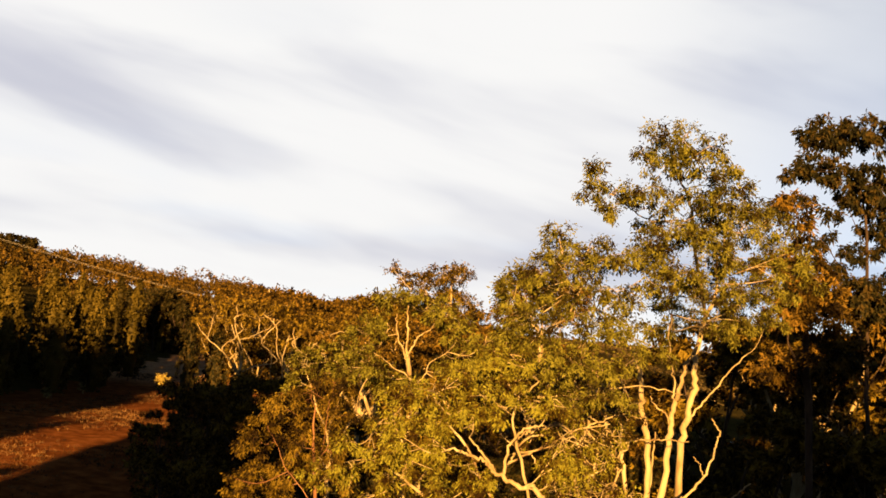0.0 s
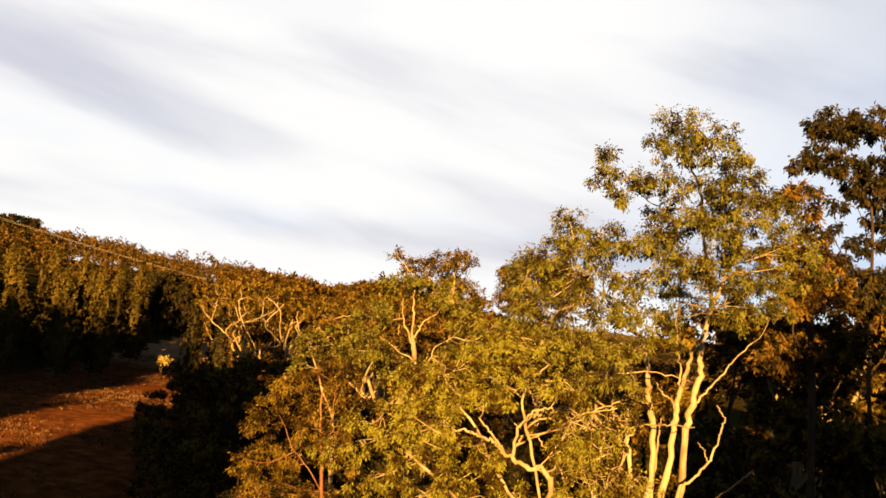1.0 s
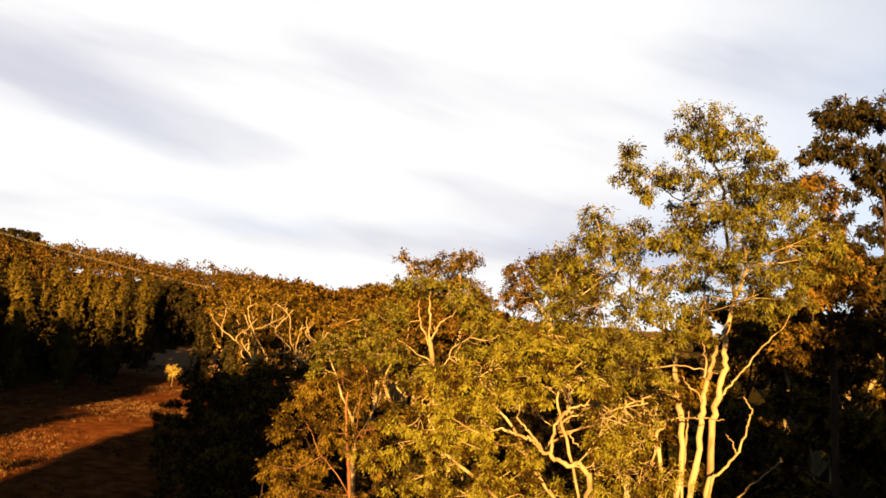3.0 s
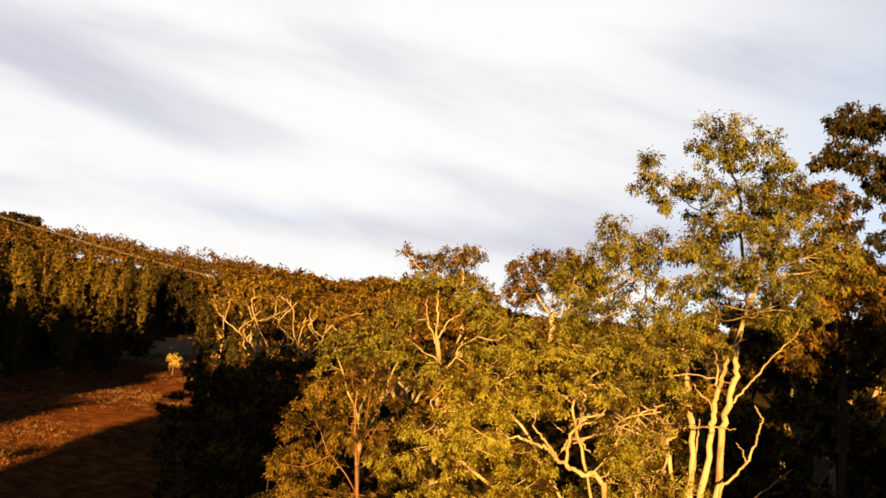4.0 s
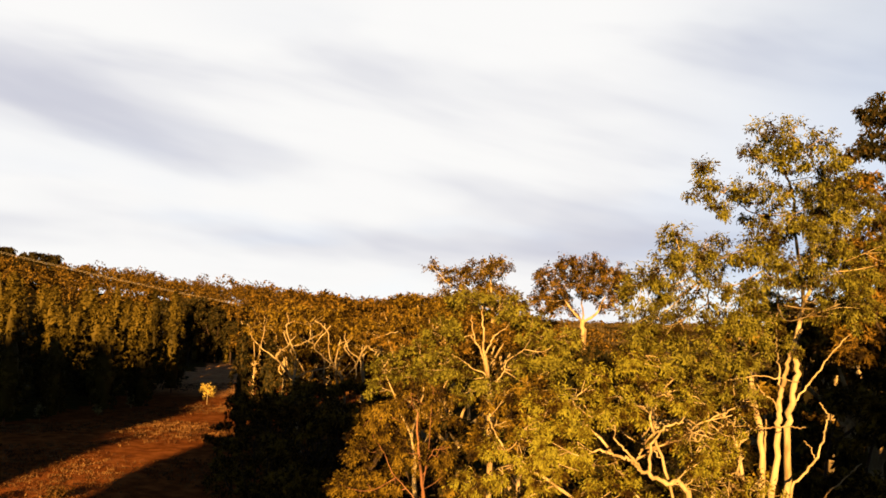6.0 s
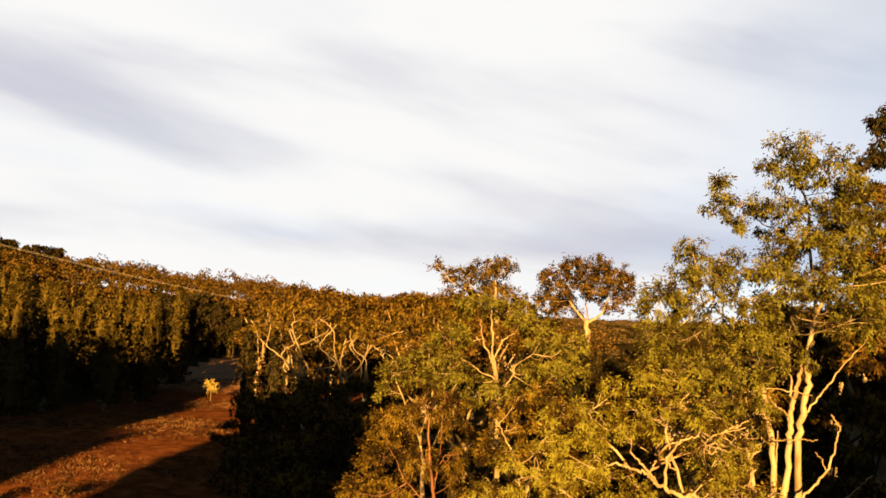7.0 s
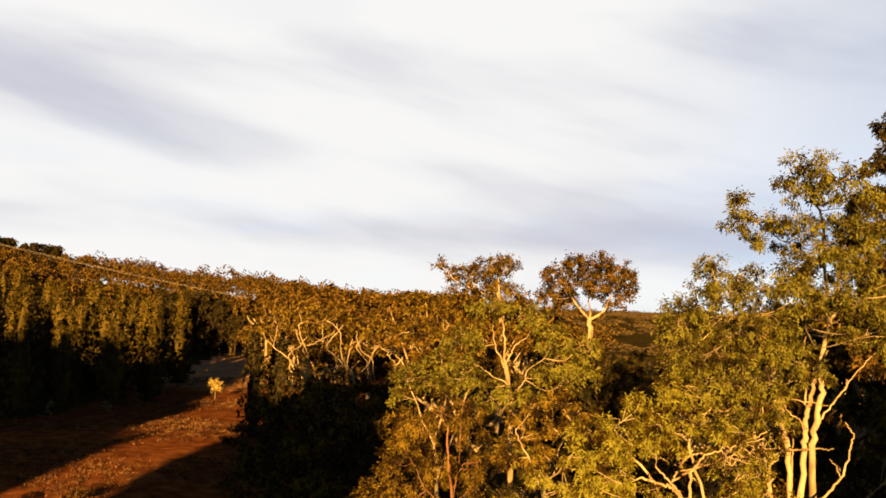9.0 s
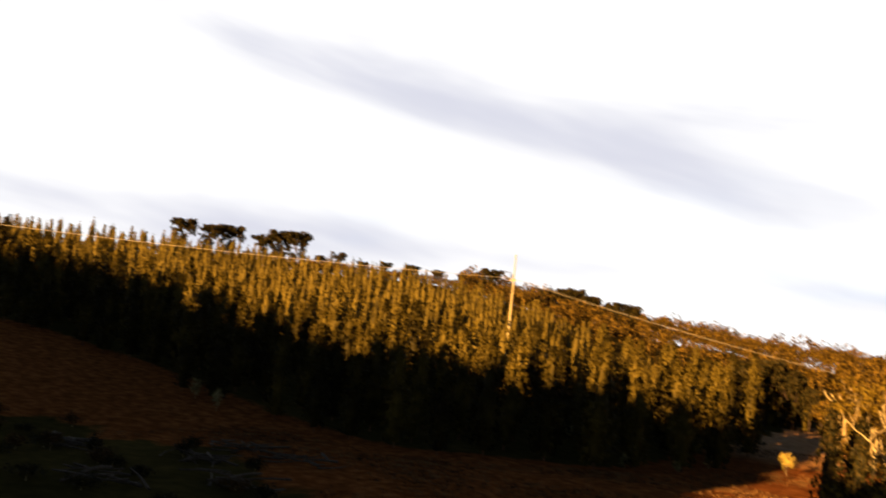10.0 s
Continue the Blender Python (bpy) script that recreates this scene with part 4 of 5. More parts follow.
def limbed_gum(x, y, seed, tall, width):
    """A gum whose thick bent cream limbs stand clear of a thin flat-topped crown."""
    rs = np.random.RandomState(seed)
    z0 = zg(x, y)
    fork = z0 + (tall - z0) * 0.55
    limbs = [("trunk", 0.30, 0.2, [(0, 0, z0 - 0.3), (rs.normal(0, 0.3), 0, z0 + 4), (rs.normal(0, 0.4), -0.3, fork)])]
    tips = []
    for k in range(5):
        u = width * (k / 2 - 1) * rs.uniform(0.7, 1.1)
        a = np.array(limbs[0][3][2]) - (0, 0, rs.uniform(0, 2.4))
        b = a + (u * 0.5 + rs.normal(0, 0.7), rs.uniform(-1.4, -0.2), (tall - fork) * rs.uniform(0.2, 0.4))
        c = a + (u * 0.75 + rs.normal(0, 0.7), rs.uniform(-1.6, 0), (tall - fork) * rs.uniform(0.45, 0.65))
        d = a + (u, rs.uniform(-1.2, 0.6), (tall - fork) * rs.uniform(0.72, 0.85))
        limbs.append(("limb", 0.17, 0.08, [a, b, c, d]))
        e = c + (rs.uniform(-1.3, 1.3), rs.uniform(-0.6, 0.2), rs.uniform(0.5, 1.3))
        limbs.append(("limb", 0.12, 0.06, [c, (c + e) / 2 + rs.normal(0, 0.2, 3), e]))
        tips += [d, e]
    clumps = [(p[0] + rs.normal(0, 0.4), min(p[2] + rs.uniform(0.5, 0.9), tall - 0.4), rs.uniform(0.9, 1.4), rs.uniform(0.4, 0.6)) for p in tips]
    clumps += [(rs.uniform(-1, 1) * width, rs.uniform(fork - 1.5, tall - 1.4), rs.uniform(0.7, 1.1), rs.uniform(0.5, 0.7)) for k in range(5)]
    return gum_tree("forest gum with bent cream limbs showing under a thin crown", (x, y), limbs, ((0.9, clumps), (-1.5, [(rs.uniform(-1, 1) * width, rs.uniform(fork - 2.5, fork), 0.6, 0.4) for k in range(3)])), seed, dense=3.0, per=26, leaf=(0.32, 0.14), spread=0.42, swell=0.95, thin=0.56)


big_gum()
scrub_gum()
spreading_gum()
slim_gum()
low_growth()
forked_gum()
broad_gum()
far_gums()
shaded_gums()
for k, (x, y, tall, width) in enumerate([(-15.2, 77, 15.4, 2.6), (-11.8, 78, 15.2, 2.4), (-8.4, 76, 14.6, 2.6), (-18.0, 88, 14.8, 2.2), (-5.2, 80, 15.2, 2.4), (-20.5, 96, 15.4, 2.2)]):
    limbed_gum(x, y, 311 + k, tall, width)

# forest gums: a few habits, copied about the valley
FOREST = "gums of the valley forest"
habits = [random_gum("gum_tree", "forest gum with olive foliage and pale spreading limbs", s, 13.0, 0.30, 4.2, m, per=20, leaf=(0.38, 0.16), dense=6.4, group=FOREST, reach=0.38)
          for s, m in ((21, DULL_LEAF), (22, GUM_LEAF), (23, DULL_LEAF), (24, DULL_LEAF), (25, DULL_LEAF))]
habits += [random_gum("gum_tree", "bushy gum clothed in dark foliage to the ground", s, 11.0, 0.16, 3.4, m, per=19, leaf=(0.36, 0.15), dense=5.4, group=FOREST, skirt=20, reach=0.36, bark=ROUGH_BARK) for s, m in ((26, GUM_LEAF), (27, DULL_LEAF), (28, GUM_LEAF))]
habits += [random_gum("gum_tree", "tall broad gum of the valley forest", s, 13.0, 0.30, 4.2, DULL_LEAF, per=5, leaf=(0.9, 0.5), dense=4.0, group=FOREST, skirt=10, reach=0.6) for s in (29, 30, 31)]
habits += [random_gum("gum_tree", "dark-leaved gum on the skyline of the ridge", s, 13.0, 0.30, 4.0, DARK_AND_SHADED_LEAF, per=2, leaf=(1.05, 0.6), dense=3.4, group=FOREST, skirt=20, skirt_top=0.95, reach=0.6, bark=ROUGH_BARK) for s in (32, 33, 34)]
habits += [random_gum("gum_tree", "low understory gum with shade put into its dark leaf colour", s, 10.0, 0.14, 3.2, DARK_AND_SHADED_LEAF, per=17, leaf=(0.36, 0.15), dense=5.4, group=FOREST, skirt=24, reach=0.36, bark=ROUGH_BARK) for s in (35, 36, 37)]
habits += [random_gum("gum_tree", "unseen broad gum added behind the viewpoint to cast shade", s, 13.0, 0.30, 4.2, DULL_LEAF, per=1, leaf=(2.2, 1.5), dense=1.6, group=FOREST, skirt=10, reach=0.8) for s in (29, 30, 31)]
rs = np.random.RandomState(40)


def stand(k, x, y, s, turn=None):
    """Sets a copy of one habit at a place, scaled."""
    ob = copy_thing(habits[k], pose(x, y, zg(x, y) - 0.1, 0, 0, rs.uniform(0, 360) if turn is None else turn))
    ob.scale = (s, s, s * rs.uniform(0.92, 1.08))
    return ob


PLACES = [(-2.5, 55, 0.95), (2.5, 52, 0.74), (6.5, 50, 0.66), (4.5, 60, 0.8), (9.0, 58, 0.7), (1.0, 66, 0.95),
          (17.0, 45, 1.1), (21.0, 44, 1.1), (24.5, 42, 1.2), (14.5, 55, 1.0), (20.0, 56, 1.1), (26, 52, 1.2), (-5.5, 68, 0.85)]
for k, (x, y, s) in enumerate(PLACES):
    stand(k % 5, x, y, s)
BUSHY = [(-13.0, 55, 0.70), (-10.0, 52, 0.74), (-12.3, 47, 0.66), (-7.6, 47, 0.78), (-16.0, 63, 0.55), (-10.9, 43, 0.62), (-8.0, 40, 0.66), (-16.5, 58, 0.5), (-8.6, 36, 0.5), (-8.0, 57, 0.66), (-11.6, 60, 0.66), (-12.5, 66, 0.62), (-9.0, 66, 0.66), (-15.5, 68, 0.5),
         (12.5, 38, 1.1), (16.0, 36, 1.0), (20.0, 36, 1.05), (13.5, 46, 1.25), (11.0, 34, 0.8), (17.5, 31, 0.85), (14.0, 31, 0.7), (22, 33, 1.1),
         (9.0, 45, 0.8)]
for k, (x, y, s) in enumerate(BUSHY):
    stand(5 + k % 3, x, y, s)
# trees closing the bay, their shade put into the dark leaves
for k, (x, y, s) in enumerate([(-53, 168, 0.78), (-50.2, 167, 0.72), (-48, 169, 0.7), (-45.6, 167, 0.66), (-43.4, 169, 0.62), (-41.2, 168, 0.58), (-39.2, 170, 0.6), (-51.5, 172, 0.8), (-46.5, 173, 0.72), (-42.5, 174, 0.7)]):
    stand(11 + k % 3, x, y, s)
# dark gaps between the crowns: shade put into these gums' leaf colour
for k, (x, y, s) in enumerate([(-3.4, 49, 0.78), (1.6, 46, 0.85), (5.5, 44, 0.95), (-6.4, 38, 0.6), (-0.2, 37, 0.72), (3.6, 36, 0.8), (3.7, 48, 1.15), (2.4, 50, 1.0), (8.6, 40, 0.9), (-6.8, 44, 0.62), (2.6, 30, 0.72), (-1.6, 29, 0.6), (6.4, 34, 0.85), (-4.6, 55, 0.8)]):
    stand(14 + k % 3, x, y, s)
n = 0
while n < 80:
    a, d = radians(rs.uniform(-13.5, 10)), rs.uniform(72, 190)
    x, y = d * math.sin(a), d * math.cos(a)
    if x < -16 - 0.08 * (y - 70) and y < 105 or -19 < x < -5 and y < 84 or abs(x - 7) < 5 and y < 90 or x > 5 + 0.02 * y and y > 80:
        continue
    stand(rs.randint(5) if d < 125 else 8 + rs.randint(3), x, y, rs.uniform(0.6, 1.05))
    n += 1
for k, h in enumerate(habits):
    h.location = (rs.uniform(26, 40), rs.uniform(60, 90) if k < 17 else rs.uniform(-60, -50), 0)
    h.location.z = zg(h.location.x, h.location.y)

# unseen gums added behind the flying camera, set and sized to shade the valley floor
SHADE = "gums behind the viewpoint"


def shade_tree(x, y, tall, slim):
    ob = stand(17 + rs.randint(3), x, y, tall)
    ob.scale = (tall * slim, tall * slim, ob.scale[2])
    ob["group"] = SHADE


for x in np.arange(-190, -57, 3.8):
    for k, y in enumerate((-30, -38, -46)):
        shade_tree(x + 1.4 * k, y + rs.uniform(-3, 3), np.interp(x, (-120, -95, -80, -70, -60), (2.12, 1.96, 1.78, 1.86, 1.96)) + rs.uniform(-0.4, 0.32) + 0.06 * k, 0.62)
shade_tree(-31.6, -34, 1.98, 0.2)
for x in (-57, -54.6, -52.4, -30, -27, -24.5, -22, -19.5, -17.5):
    low = 0.8 if x in (-30, -27) else 1.07 if x < -50 else 0.95
    for k, y in enumerate((-30, -38, -46)):
        shade_tree(x - 0.7 * k, y + rs.uniform(-2, 2), rs.uniform(1.78, 1.94) * low + 0.08 * k, 0.37)
for x, tall in ((-50.2, 1.9), (-48.4, 1.78), (-46.8, 1.7), (-45.2, 1.46), (-43.4, 1.4), (-41.9, 1.36)):
    for k, y in enumerate((-30, -37)):
        shade_tree(x - 0.6 * k, y, tall + 0.09 * k, 0.26)
for x in (5.6, 7.4, 9.2, 11.4, 14.0, 18.4, 24.5, 29, 34, 40, 46, 52, 58):
    for k, y in enumerate((-30, -38) if x < 9 or x > 20 else (-32,)):
        shade_tree(x + 0.7 * k, y + rs.uniform(-2, 2), (rs.uniform(1.36, 1.48) if 13 < x < 20 else rs.uniform(1.5, 1.76)) + 0.08 * k, 0.36 if x < 16 else 0.5)


# ---- plantation ----
def planted_blades(seed, tall, tufts, per, long, wide, reach=0.3, least=4):
    """The pointed column of a young gum: whorls of bunches, lumpy in outline."""
    rs = np.random.RandomState(seed)
    p = rs.uniform(0, 6.28, 3)

    def girth(a, h):
        rad = 2.15 * np.clip(1.0 - h ** 1.5, 0.0, 1) ** 0.9 * (0.5 + 0.5 * lift(0.0, 0.4, h))
        return rad * (1 + 0.16 * np.sin(2 * a + 9 * h + p[0]) + 0.13 * np.sin(3 * a - 17 * h + p[1]) + 0.08 * np.sin(23 * h + p[2]))

    h, a = rs.uniform(0.05, 1.0, tufts) ** 0.9, rs.uniform(0, 2 * np.pi, tufts)
    r = girth(a, h) * rs.uniform(0.74, 1.03, tufts)
    c = np.stack([r * np.cos(a), r * np.sin(a), h * tall], -1)
    out = np.stack([np.cos(a), np.sin(a), 0.15 + 0.8 * h ** 2], -1)
    ha, aa = np.meshgrid(np.linspace(0.06, 0.93, 10), np.linspace(0, 2 * np.pi, 11, endpoint=False), indexing="ij")
    rb = girth(aa, ha) * rs.uniform(0.3, 0.62, aa.shape)
    body = np.stack([rb * np.cos(aa), rb * np.sin(aa), ha * tall], -1).reshape(-1, 3)
    i, j = np.meshgrid(np.arange(9), np.arange(11), indexing="ij")
    skin = np.stack([i * 11 + j, i * 11 + (j + 1) % 11, (i + 1) * 11 + (j + 1) % 11, (i + 1) * 11 + j], -1).reshape(-1, 4)
    return joined([(body, skin), bouquets(c, out, rs, per, reach, long, wide, 0.5, least, 0.35)])


def planted_tree(seed, leaf=PLANTED_LEAF):
    root = tagged(new("plantation_tree"), "young narrow plantation gum with golden olive column of foliage", "tree", "plantation rows on the hillside")
    rs = np.random.RandomState(seed)
    line = smooth_line([(0, 0, -0.4), (rs.normal(0, 0.08), rs.normal(0, 0.08), 4), (0, 0, 10.4)], 4)
    part("trunk", mesh_of("trunk", *tube(line, 0.10, 0.02, 6), RED_BARK, True), root)
    part("crown", mesh_of("crown", *planted_blades(seed, 11.6, 215, 2.2, 0.48, 0.27, 0.28), leaf, True), root)
    return root


def plant_rows():
    rs = np.random.RandomState(50)
    gx, gy = np.meshgrid(np.arange(-330, -30, 5.4), np.arange(60, 350, 6.0))
    x = gx.ravel() + 2.7 * (np.arange(gx.size) // gx.shape[1] % 2) + rs.uniform(-0.9, 0.9, gx.size)
    y = gy.ravel() + rs.uniform(-0.5, 0.5, gx.size)
    ok = in_plantation(x, y) & (rs.uniform(0, 1, x.size) > 0.05)
    x, y = x[ok], y[ok]
    back = np.minimum(y - np.interp(x, EDGE_X, EDGE_Y), np.maximum(-38 - x, 0) * 1.0 + 400 * (y > 150))
    order = np.argsort(back + 0.03 * np.hypot(x, y))
    x, y = x[order], y[order]
    kinds = [planted_tree(s) for s in (61, 62, 63, 64, 65)]
    near = 295
    for k in range(near):
        src = kinds[k] if k < 5 else copy_thing(kinds[k % 5], Matrix.Identity(4))
        src.matrix_basis = pose(x[k], y[k], zg(x[k], y[k]), rs.uniform(-2, 2), rs.uniform(-2, 2), rs.uniform(0, 360))
        s = rs.uniform(0.7, 1.2)
        src.scale = (s * rs.uniform(0.85, 1.15), s, s)
    forms = [planted_blades(s, 10.8, 64, 0.4, 0.7, 0.42, 0.25, 1) for s in (71, 72, 73, 74)]
    vs = []
    for px, py in zip(x[near:], y[near:]):
        v, f = forms[rs.randint(4)]
        a, s = rs.uniform(0, 6.28), rs.uniform(0.55, 1.05) * (0.8 if px > -0.45 * py and py < 200 else 1.0)
        c, q = math.cos(a), math.sin(a)
        vs.append((np.stack([v[:, 0] * c - v[:, 1] * q, v[:, 0] * q + v[:, 1] * c, v[:, 2]], -1) * s + (px, py, zg(px, py)), f))
    tagged(new("plantation_woods", mesh_of("plantation_woods", *joined(vs), PLANTED_LEAF, True)),
           "dense rows of young plantation gums covering the hillside", "woods", kind="stuff")


plant_rows()


# ---- far woods on the hills ----
def far_woods():
    rs = np.random.RandomState(80)
    forms = []
    for k in range(5):
        r2 = np.random.RandomState(90 + k)
        cl, fc = [], []
        for q in range(8):
            a, o = r2.uniform(0, 6.28), 2.7 * math.sqrt(r2.uniform(0, 1))
            ball = over(r2, 9, 0.8)
            cl.append((o * math.cos(a), o * math.sin(a), 4.8 + 3.0 * math.sqrt(1 - (o / 2.8) ** 2) + r2.normal(0, 0.5)) + ball * (1.4, 1.4, 0.9))
            fc.append(ball)
        forms.append(bouquets(np.vstack(cl), np.vstack(fc), r2, 0.5, 0.35, 0.85, 0.5, 0.2, 1)[0])
    vs = []
    while len(vs) < 1600:
        az, d = rs.uniform(-34, 8), math.sqrt(rs.uniform(170 ** 2, 480 ** 2))
        x, y = d * math.sin(radians(az)), d * math.cos(radians(az))
        if in_plantation(np.array([x - 1.5]), np.array([y - 3]))[0] or az > 4 and d > 240:
            continue
        if d < np.interp(az, (-34, -31, -23, -15, -12, 8), (290, 282, 222, 198, 186, 170)):
            continue
        s = rs.uniform(0.5, 1.1) if rs.uniform() < 0.82 else rs.uniform(1.1, 1.35)
        vs.append(forms[rs.randint(5)] * s + (x, y, zg(x, y) - 0.4))
    for k in range(420):
        az, d = rs.uniform(-54, -22), rs.uniform(325, 350)
        x, y = d * math.sin(radians(az)), d * math.cos(radians(az))
        vs.append(forms[rs.randint(5)] * (1, 1, rs.uniform(0.6, 1.05)) * 0.8 + (x, y, zg(x, y) - 1.4))
    v = np.vstack(vs)
    tagged(new("far_woods", mesh_of("far_woods", v, np.arange(len(v)).reshape(-1, 4), DULL_LEAF)),
           "open gum woodland over the far hills in evening sun", "woods", kind="stuff")
    vs = []
    while len(vs) < 600:
        az, d = rs.uniform(3, 26), rs.uniform(150, 2800)
        x, y = d * math.sin(radians(az)), d * math.cos(radians(az))
        vs.append(forms[rs.randint(5)] * (1.3, 1.3, 0.42) * rs.uniform(0.5, 1.0) * (1 + d / 500) + (x, y, zg(x, y) - 1.5 * (1 + d / 500)))
    v = np.vstack(vs)
    tagged(new("far_scrub", mesh_of("far_scrub", v, np.arange(len(v)).reshape(-1, 4), SCRUB_LEAF)),
           "pale dry scrub over the distant plain", "scrub", kind="stuff")


far_woods()

RIDGE = "gums along the ridge"
for az, d, s in [(-50.7, 352, 0.8), (-49.2, 350, 0.75), (-48.0, 352, 0.82), (-46.0, 352, 0.66), (-45.2, 352, 0.8), (-44.2, 350, 0.8), (-42.8, 350, 0.5), (-41.6, 346, 0.7), (-40.2, 346, 0.55),
                 (-38.8, 340, 0.6), (-37.2, 340, 0.6), (-35.6, 340, 0.55), (-34.0, 338, 0.7), (-32.4, 335, 0.95), (-31.0, 335, 0.6), (-29.0, 330, 0.75), (-28.4, 332, 0.9), (-27.8, 330, 0.95), (-27.2, 333, 0.95), (-26.8, 329, 0.8),
                 (-26.4, 330, 0.9), (-25.6, 330, 0.85), (-24.8, 330, 0.9), (-24.0, 330, 0.85), (-23.3, 330, 0.7)]:
    ob = stand(11 + rs.randint(3), d * math.sin(radians(az)), d * math.cos(radians(az)), s * (1.3 if az < -44 else 0.95 if az < -33 else 1.0))
    ob["group"] = RIDGE


# ---- power line ----
def power_pole(x, y, top):
    z = zg(x, y)
    root = tagged(new("power_pole"), "tall sunlit timber power pole with one crossarm", "power pole", "power line up the hill")
    root.location = (x, y, z)
    h = top - z
    part("pole", mesh_of("pole", *tube([(0, 0, -1), (0, 0, h * 0.5), (0, 0, h + 4.0)], 0.30, 0.12, 10), POLE_WOOD, True), root)
    bm = bmesh.new()
    bmesh.ops.create_cube(bm, size=1, matrix=pose(0, -0.26, h - 1.3, 0, 0, 0) @ Matrix.Diagonal((1.6, 0.16, 0.2, 1)))
    bmesh.ops.bevel(bm, geom=bm.edges[:], offset=0.02)
    me = bpy.data.meshes.new("crossarm")
    bm.to_mesh(me)
    me.materials.append(POLE_WOOD)
    part("crossarm", me, root)
    for u in (-0.55, 0.55):
        part("insulator", mesh_of("insulator", *tube([(u, -0.26, h - 1.2), (u, -0.26, h - 1.0), (u, -0.26, h - 0.9)], 0.09, 0.05, 8), WIRE, True), root)
    return [(x + u, y - 0.26, top - 0.88) for u in (-0.55, 0.55)]


ends = [power_pole(-226, 62, 29.8), power_pole(-99.5, 161.7, 28.2), power_pole(-38.0, 205.0, 14.8)]
for a, b, sag in ((ends[0], ends[1], 1.6), (ends[1], ends[2], 0.8)):
    for p, q in zip(a, b):
        p, q = np.array(p), np.array(q)
        line = [p + (q - p) * s - (0, 0, 4 * sag * s * (1 - s)) for s in np.linspace(0, 1, 17)]
        tagged(new("power_line", mesh_of("power_line", *tube(line, 0.022, 0.022, 5), WIRE, True)), "sagging power line wire glinting in low sun", "power line", "power line up the hill")


# ---- small growth, brush and grass ----
def sapling(name, label, x, y, tall, wide, mat, seed, group=""):
    rs = np.random.RandomState(seed)
    root = tagged(new(name), label, "shrub", group)
    root.location = (x, y, zg(x, y))
    part("stem", mesh_of("stem", *tube(smooth_line([(0, 0, -0.2), (0.06, 0, tall * 0.5), (0, 0.05, tall * 0.9)], 3), 0.04, 0.015, 6), GUM_BARK, True), root)
    tips = np.array([0, 0, tall * 0.58]) + shell(rs, 44, 0.2) * (wide * 0.5, wide * 0.5, tall * 0.42)
    cen = np.repeat(tips, 12, axis=0) + rs.normal(0, 0.13, (44 * 12, 3))
    part("crown", mesh_of("crown", *leaves(cen, rs, 0.2, 0.1, 0.1), mat), root)
    return root


sapling("sapling", "small yellow sapling glowing in a patch of sun beside the track", -33.2, 115.7, 3.0, 1.9, YELLOW_LEAF, 101)
for k, (x, y, h, w) in enumerate([(-57.4, 107, 1.8, 1.4), (-40.5, 110, 2.0, 1.2), (-45, 96, 1.6, 1.0), (-92, 77, 2.6, 1.3), (-86, 75, 2.8, 1.3), (-41.0, 101, 1.3, 1.0)]):
    sapling("sapling", "pale young gum regrowth at the plantation edge", x, y, h, w, PALE_LEAF, 102 + k, "regrowth at the plantation edge")
for k, (x, y, h, w) in enumerate([(-30.5, 53.5, 1.3, 2.0), (-36.6, 52, 1.1, 2.6), (-39.6, 50.5, 1.0, 2.4), (-42.5, 49, 0.9, 2.2), (-33.4, 54.5, 1.2, 1.8), (-27.0, 58, 0.8, 1.6), (-33.2, 48.5, 1.5, 2.2), (-34.4, 46.5, 1.6, 2.4), (-31.6, 51, 1.4, 2.0), (-32.4, 46.2, 1.3, 2.0)]):
    sapling("dry_shrub", "low rusty dry shrub on the bare dirt", x, y, h, w, DRY_LEAF, 120 + k, "dry shrubs on the dirt")
bushes = np.random.RandomState(170)
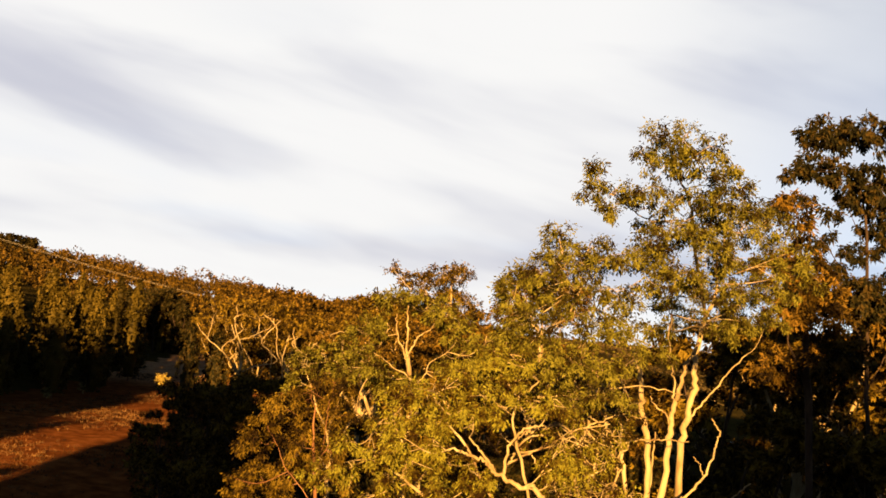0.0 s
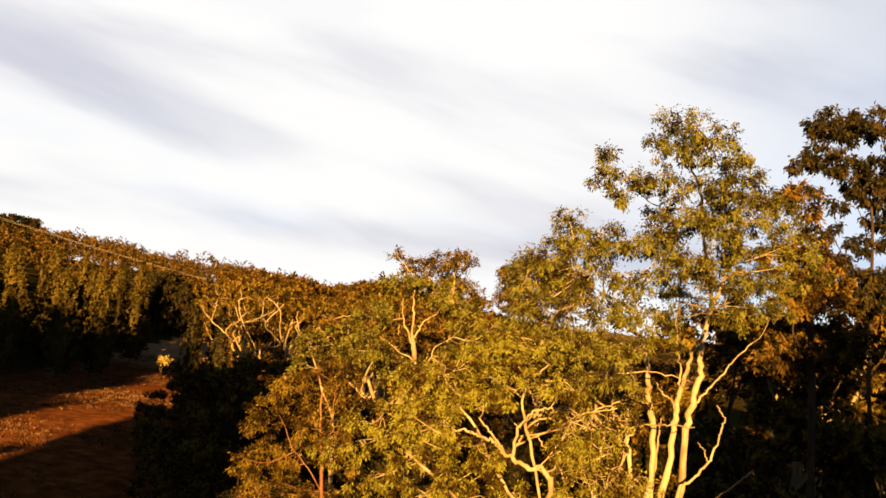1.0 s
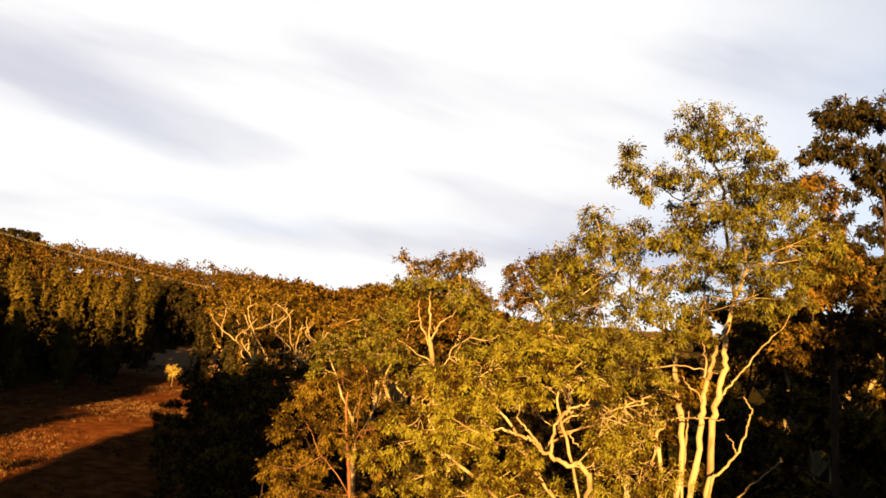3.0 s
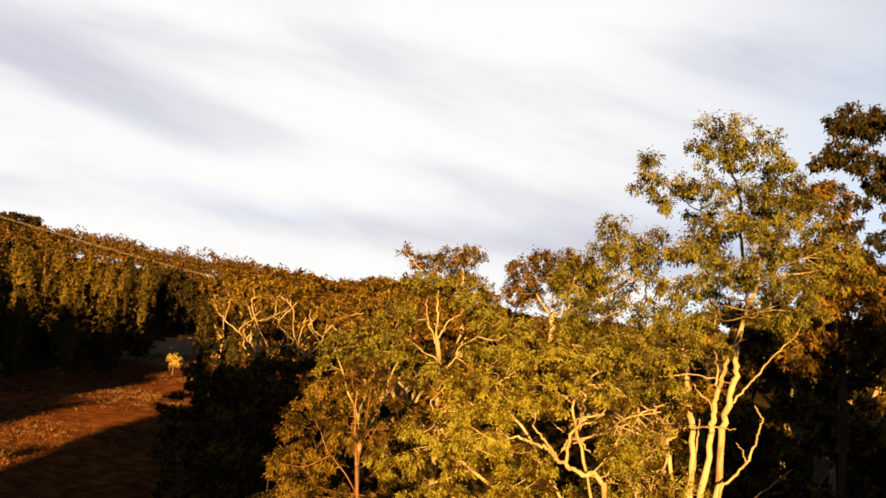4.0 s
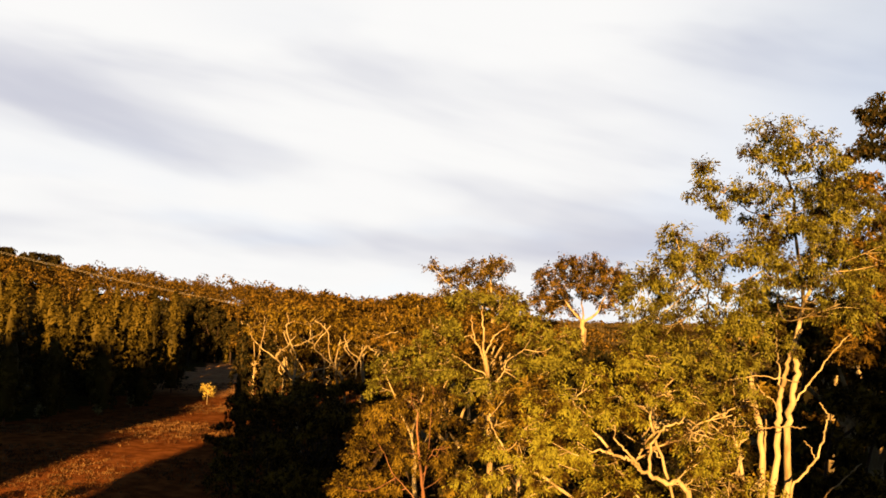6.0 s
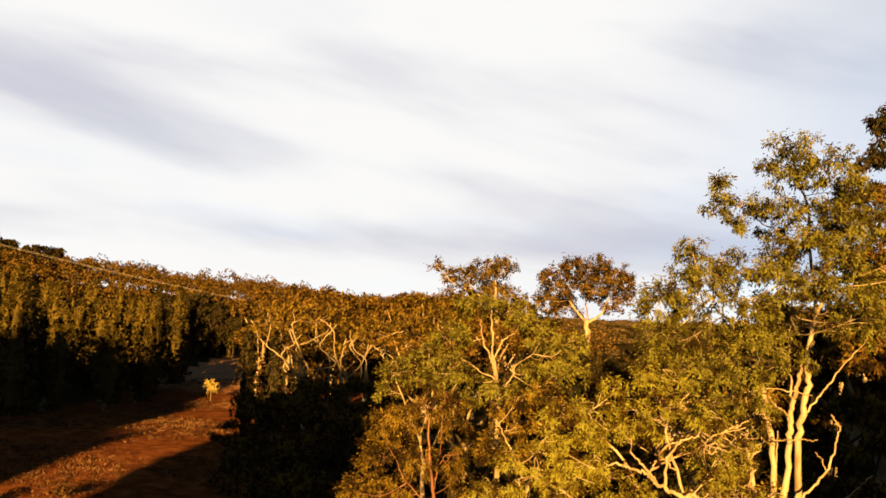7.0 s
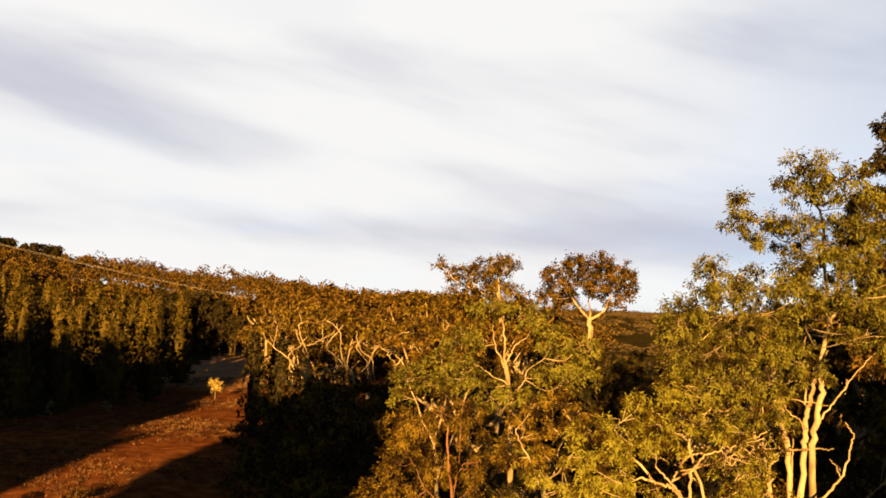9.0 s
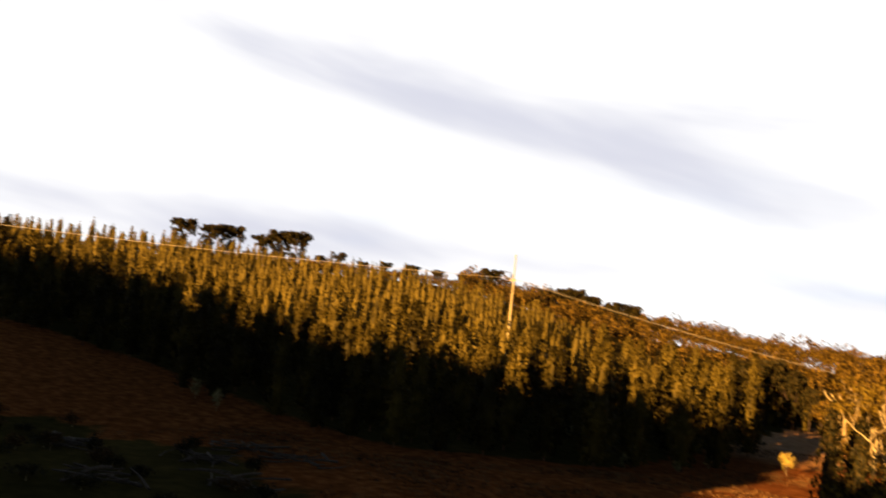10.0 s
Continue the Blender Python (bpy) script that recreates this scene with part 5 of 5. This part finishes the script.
for k in range(34):
    x, y = bushes.uniform(-104, -46), bushes.uniform(36, 57)
    if bare(np.array(x), np.array(y)) < 0.4:
        sapling("low_bush", "low dark bush on the shaded flat beside the dirt", x, y, bushes.uniform(0.7, 1.7), bushes.uniform(1.6, 3.2), DARK_AND_SHADED_LEAF if k % 3 else DRY_LEAF, 171 + k, "low bushes on the flat")
# column-shaped gum at the forest edge, by the track; dark leaves stand in for shade
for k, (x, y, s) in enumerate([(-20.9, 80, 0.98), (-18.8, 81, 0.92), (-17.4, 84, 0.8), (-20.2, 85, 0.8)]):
    c = planted_tree(140 + k, DARK_AND_SHADED_LEAF)
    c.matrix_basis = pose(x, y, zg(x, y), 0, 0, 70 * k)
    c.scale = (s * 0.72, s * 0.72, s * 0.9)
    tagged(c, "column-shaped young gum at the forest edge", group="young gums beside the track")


def brush_pile(x, y, seed):
    rs = np.random.RandomState(seed)
    root = tagged(new("brush_pile"), "heap of weathered grey logs and branches on dirt", "brush pile", "cleared timber heaps")
    root.location = (x, y, zg(x, y))
    for k in range(16):
        a, L, r = rs.uniform(0, 6.28), rs.uniform(1.5, 4.5), rs.uniform(0.05, 0.16)
        c = rs.normal(0, 1.0, 3) * (1.6, 1.0, 0) + (0, 0, rs.uniform(0.1, 0.7))
        d = np.array([math.cos(a), math.sin(a), rs.uniform(-0.1, 0.15)]) * L / 2
        part("log", mesh_of("log", *tube(smooth_line([c - d, c + rs.normal(0, 0.1, 3), c + d], 3), r, r * 0.5, 7), GREY_WOOD, True), root)


for k, (x, y) in enumerate([(-58.5, 60), (-62, 52), (-66, 60), (-54, 48), (-72, 47), (-60, 41)]):
    brush_pile(x, y, 150 + k)


def grass():
    rs = np.random.RandomState(160)
    x, y = rs.uniform(-80, -14, 44000), rs.uniform(34, 140, 44000)
    ok = (bare(x, y) > 0.5) & ~in_plantation(x, y) & (np.sin(x * 0.35 + np.sin(y * 0.2) * 2) + np.cos(y * 0.28) + rs.normal(0, 0.7, x.size) > 0.2)
    x, y = x[ok], y[ok]
    cen = np.repeat(np.stack([x, y, ground_z(x, y) + 0.08], -1), 4, axis=0)
    cen = cen + rs.normal(0, 0.12, cen.shape) * (1, 1, 0.2)
    tagged(new("grass", mesh_of("grass", *leaves(cen, rs, 0.26, 0.07, -1.6), GRASS)), "tufts of dry brown grass over the dirt", "grass", kind="stuff")


grass()
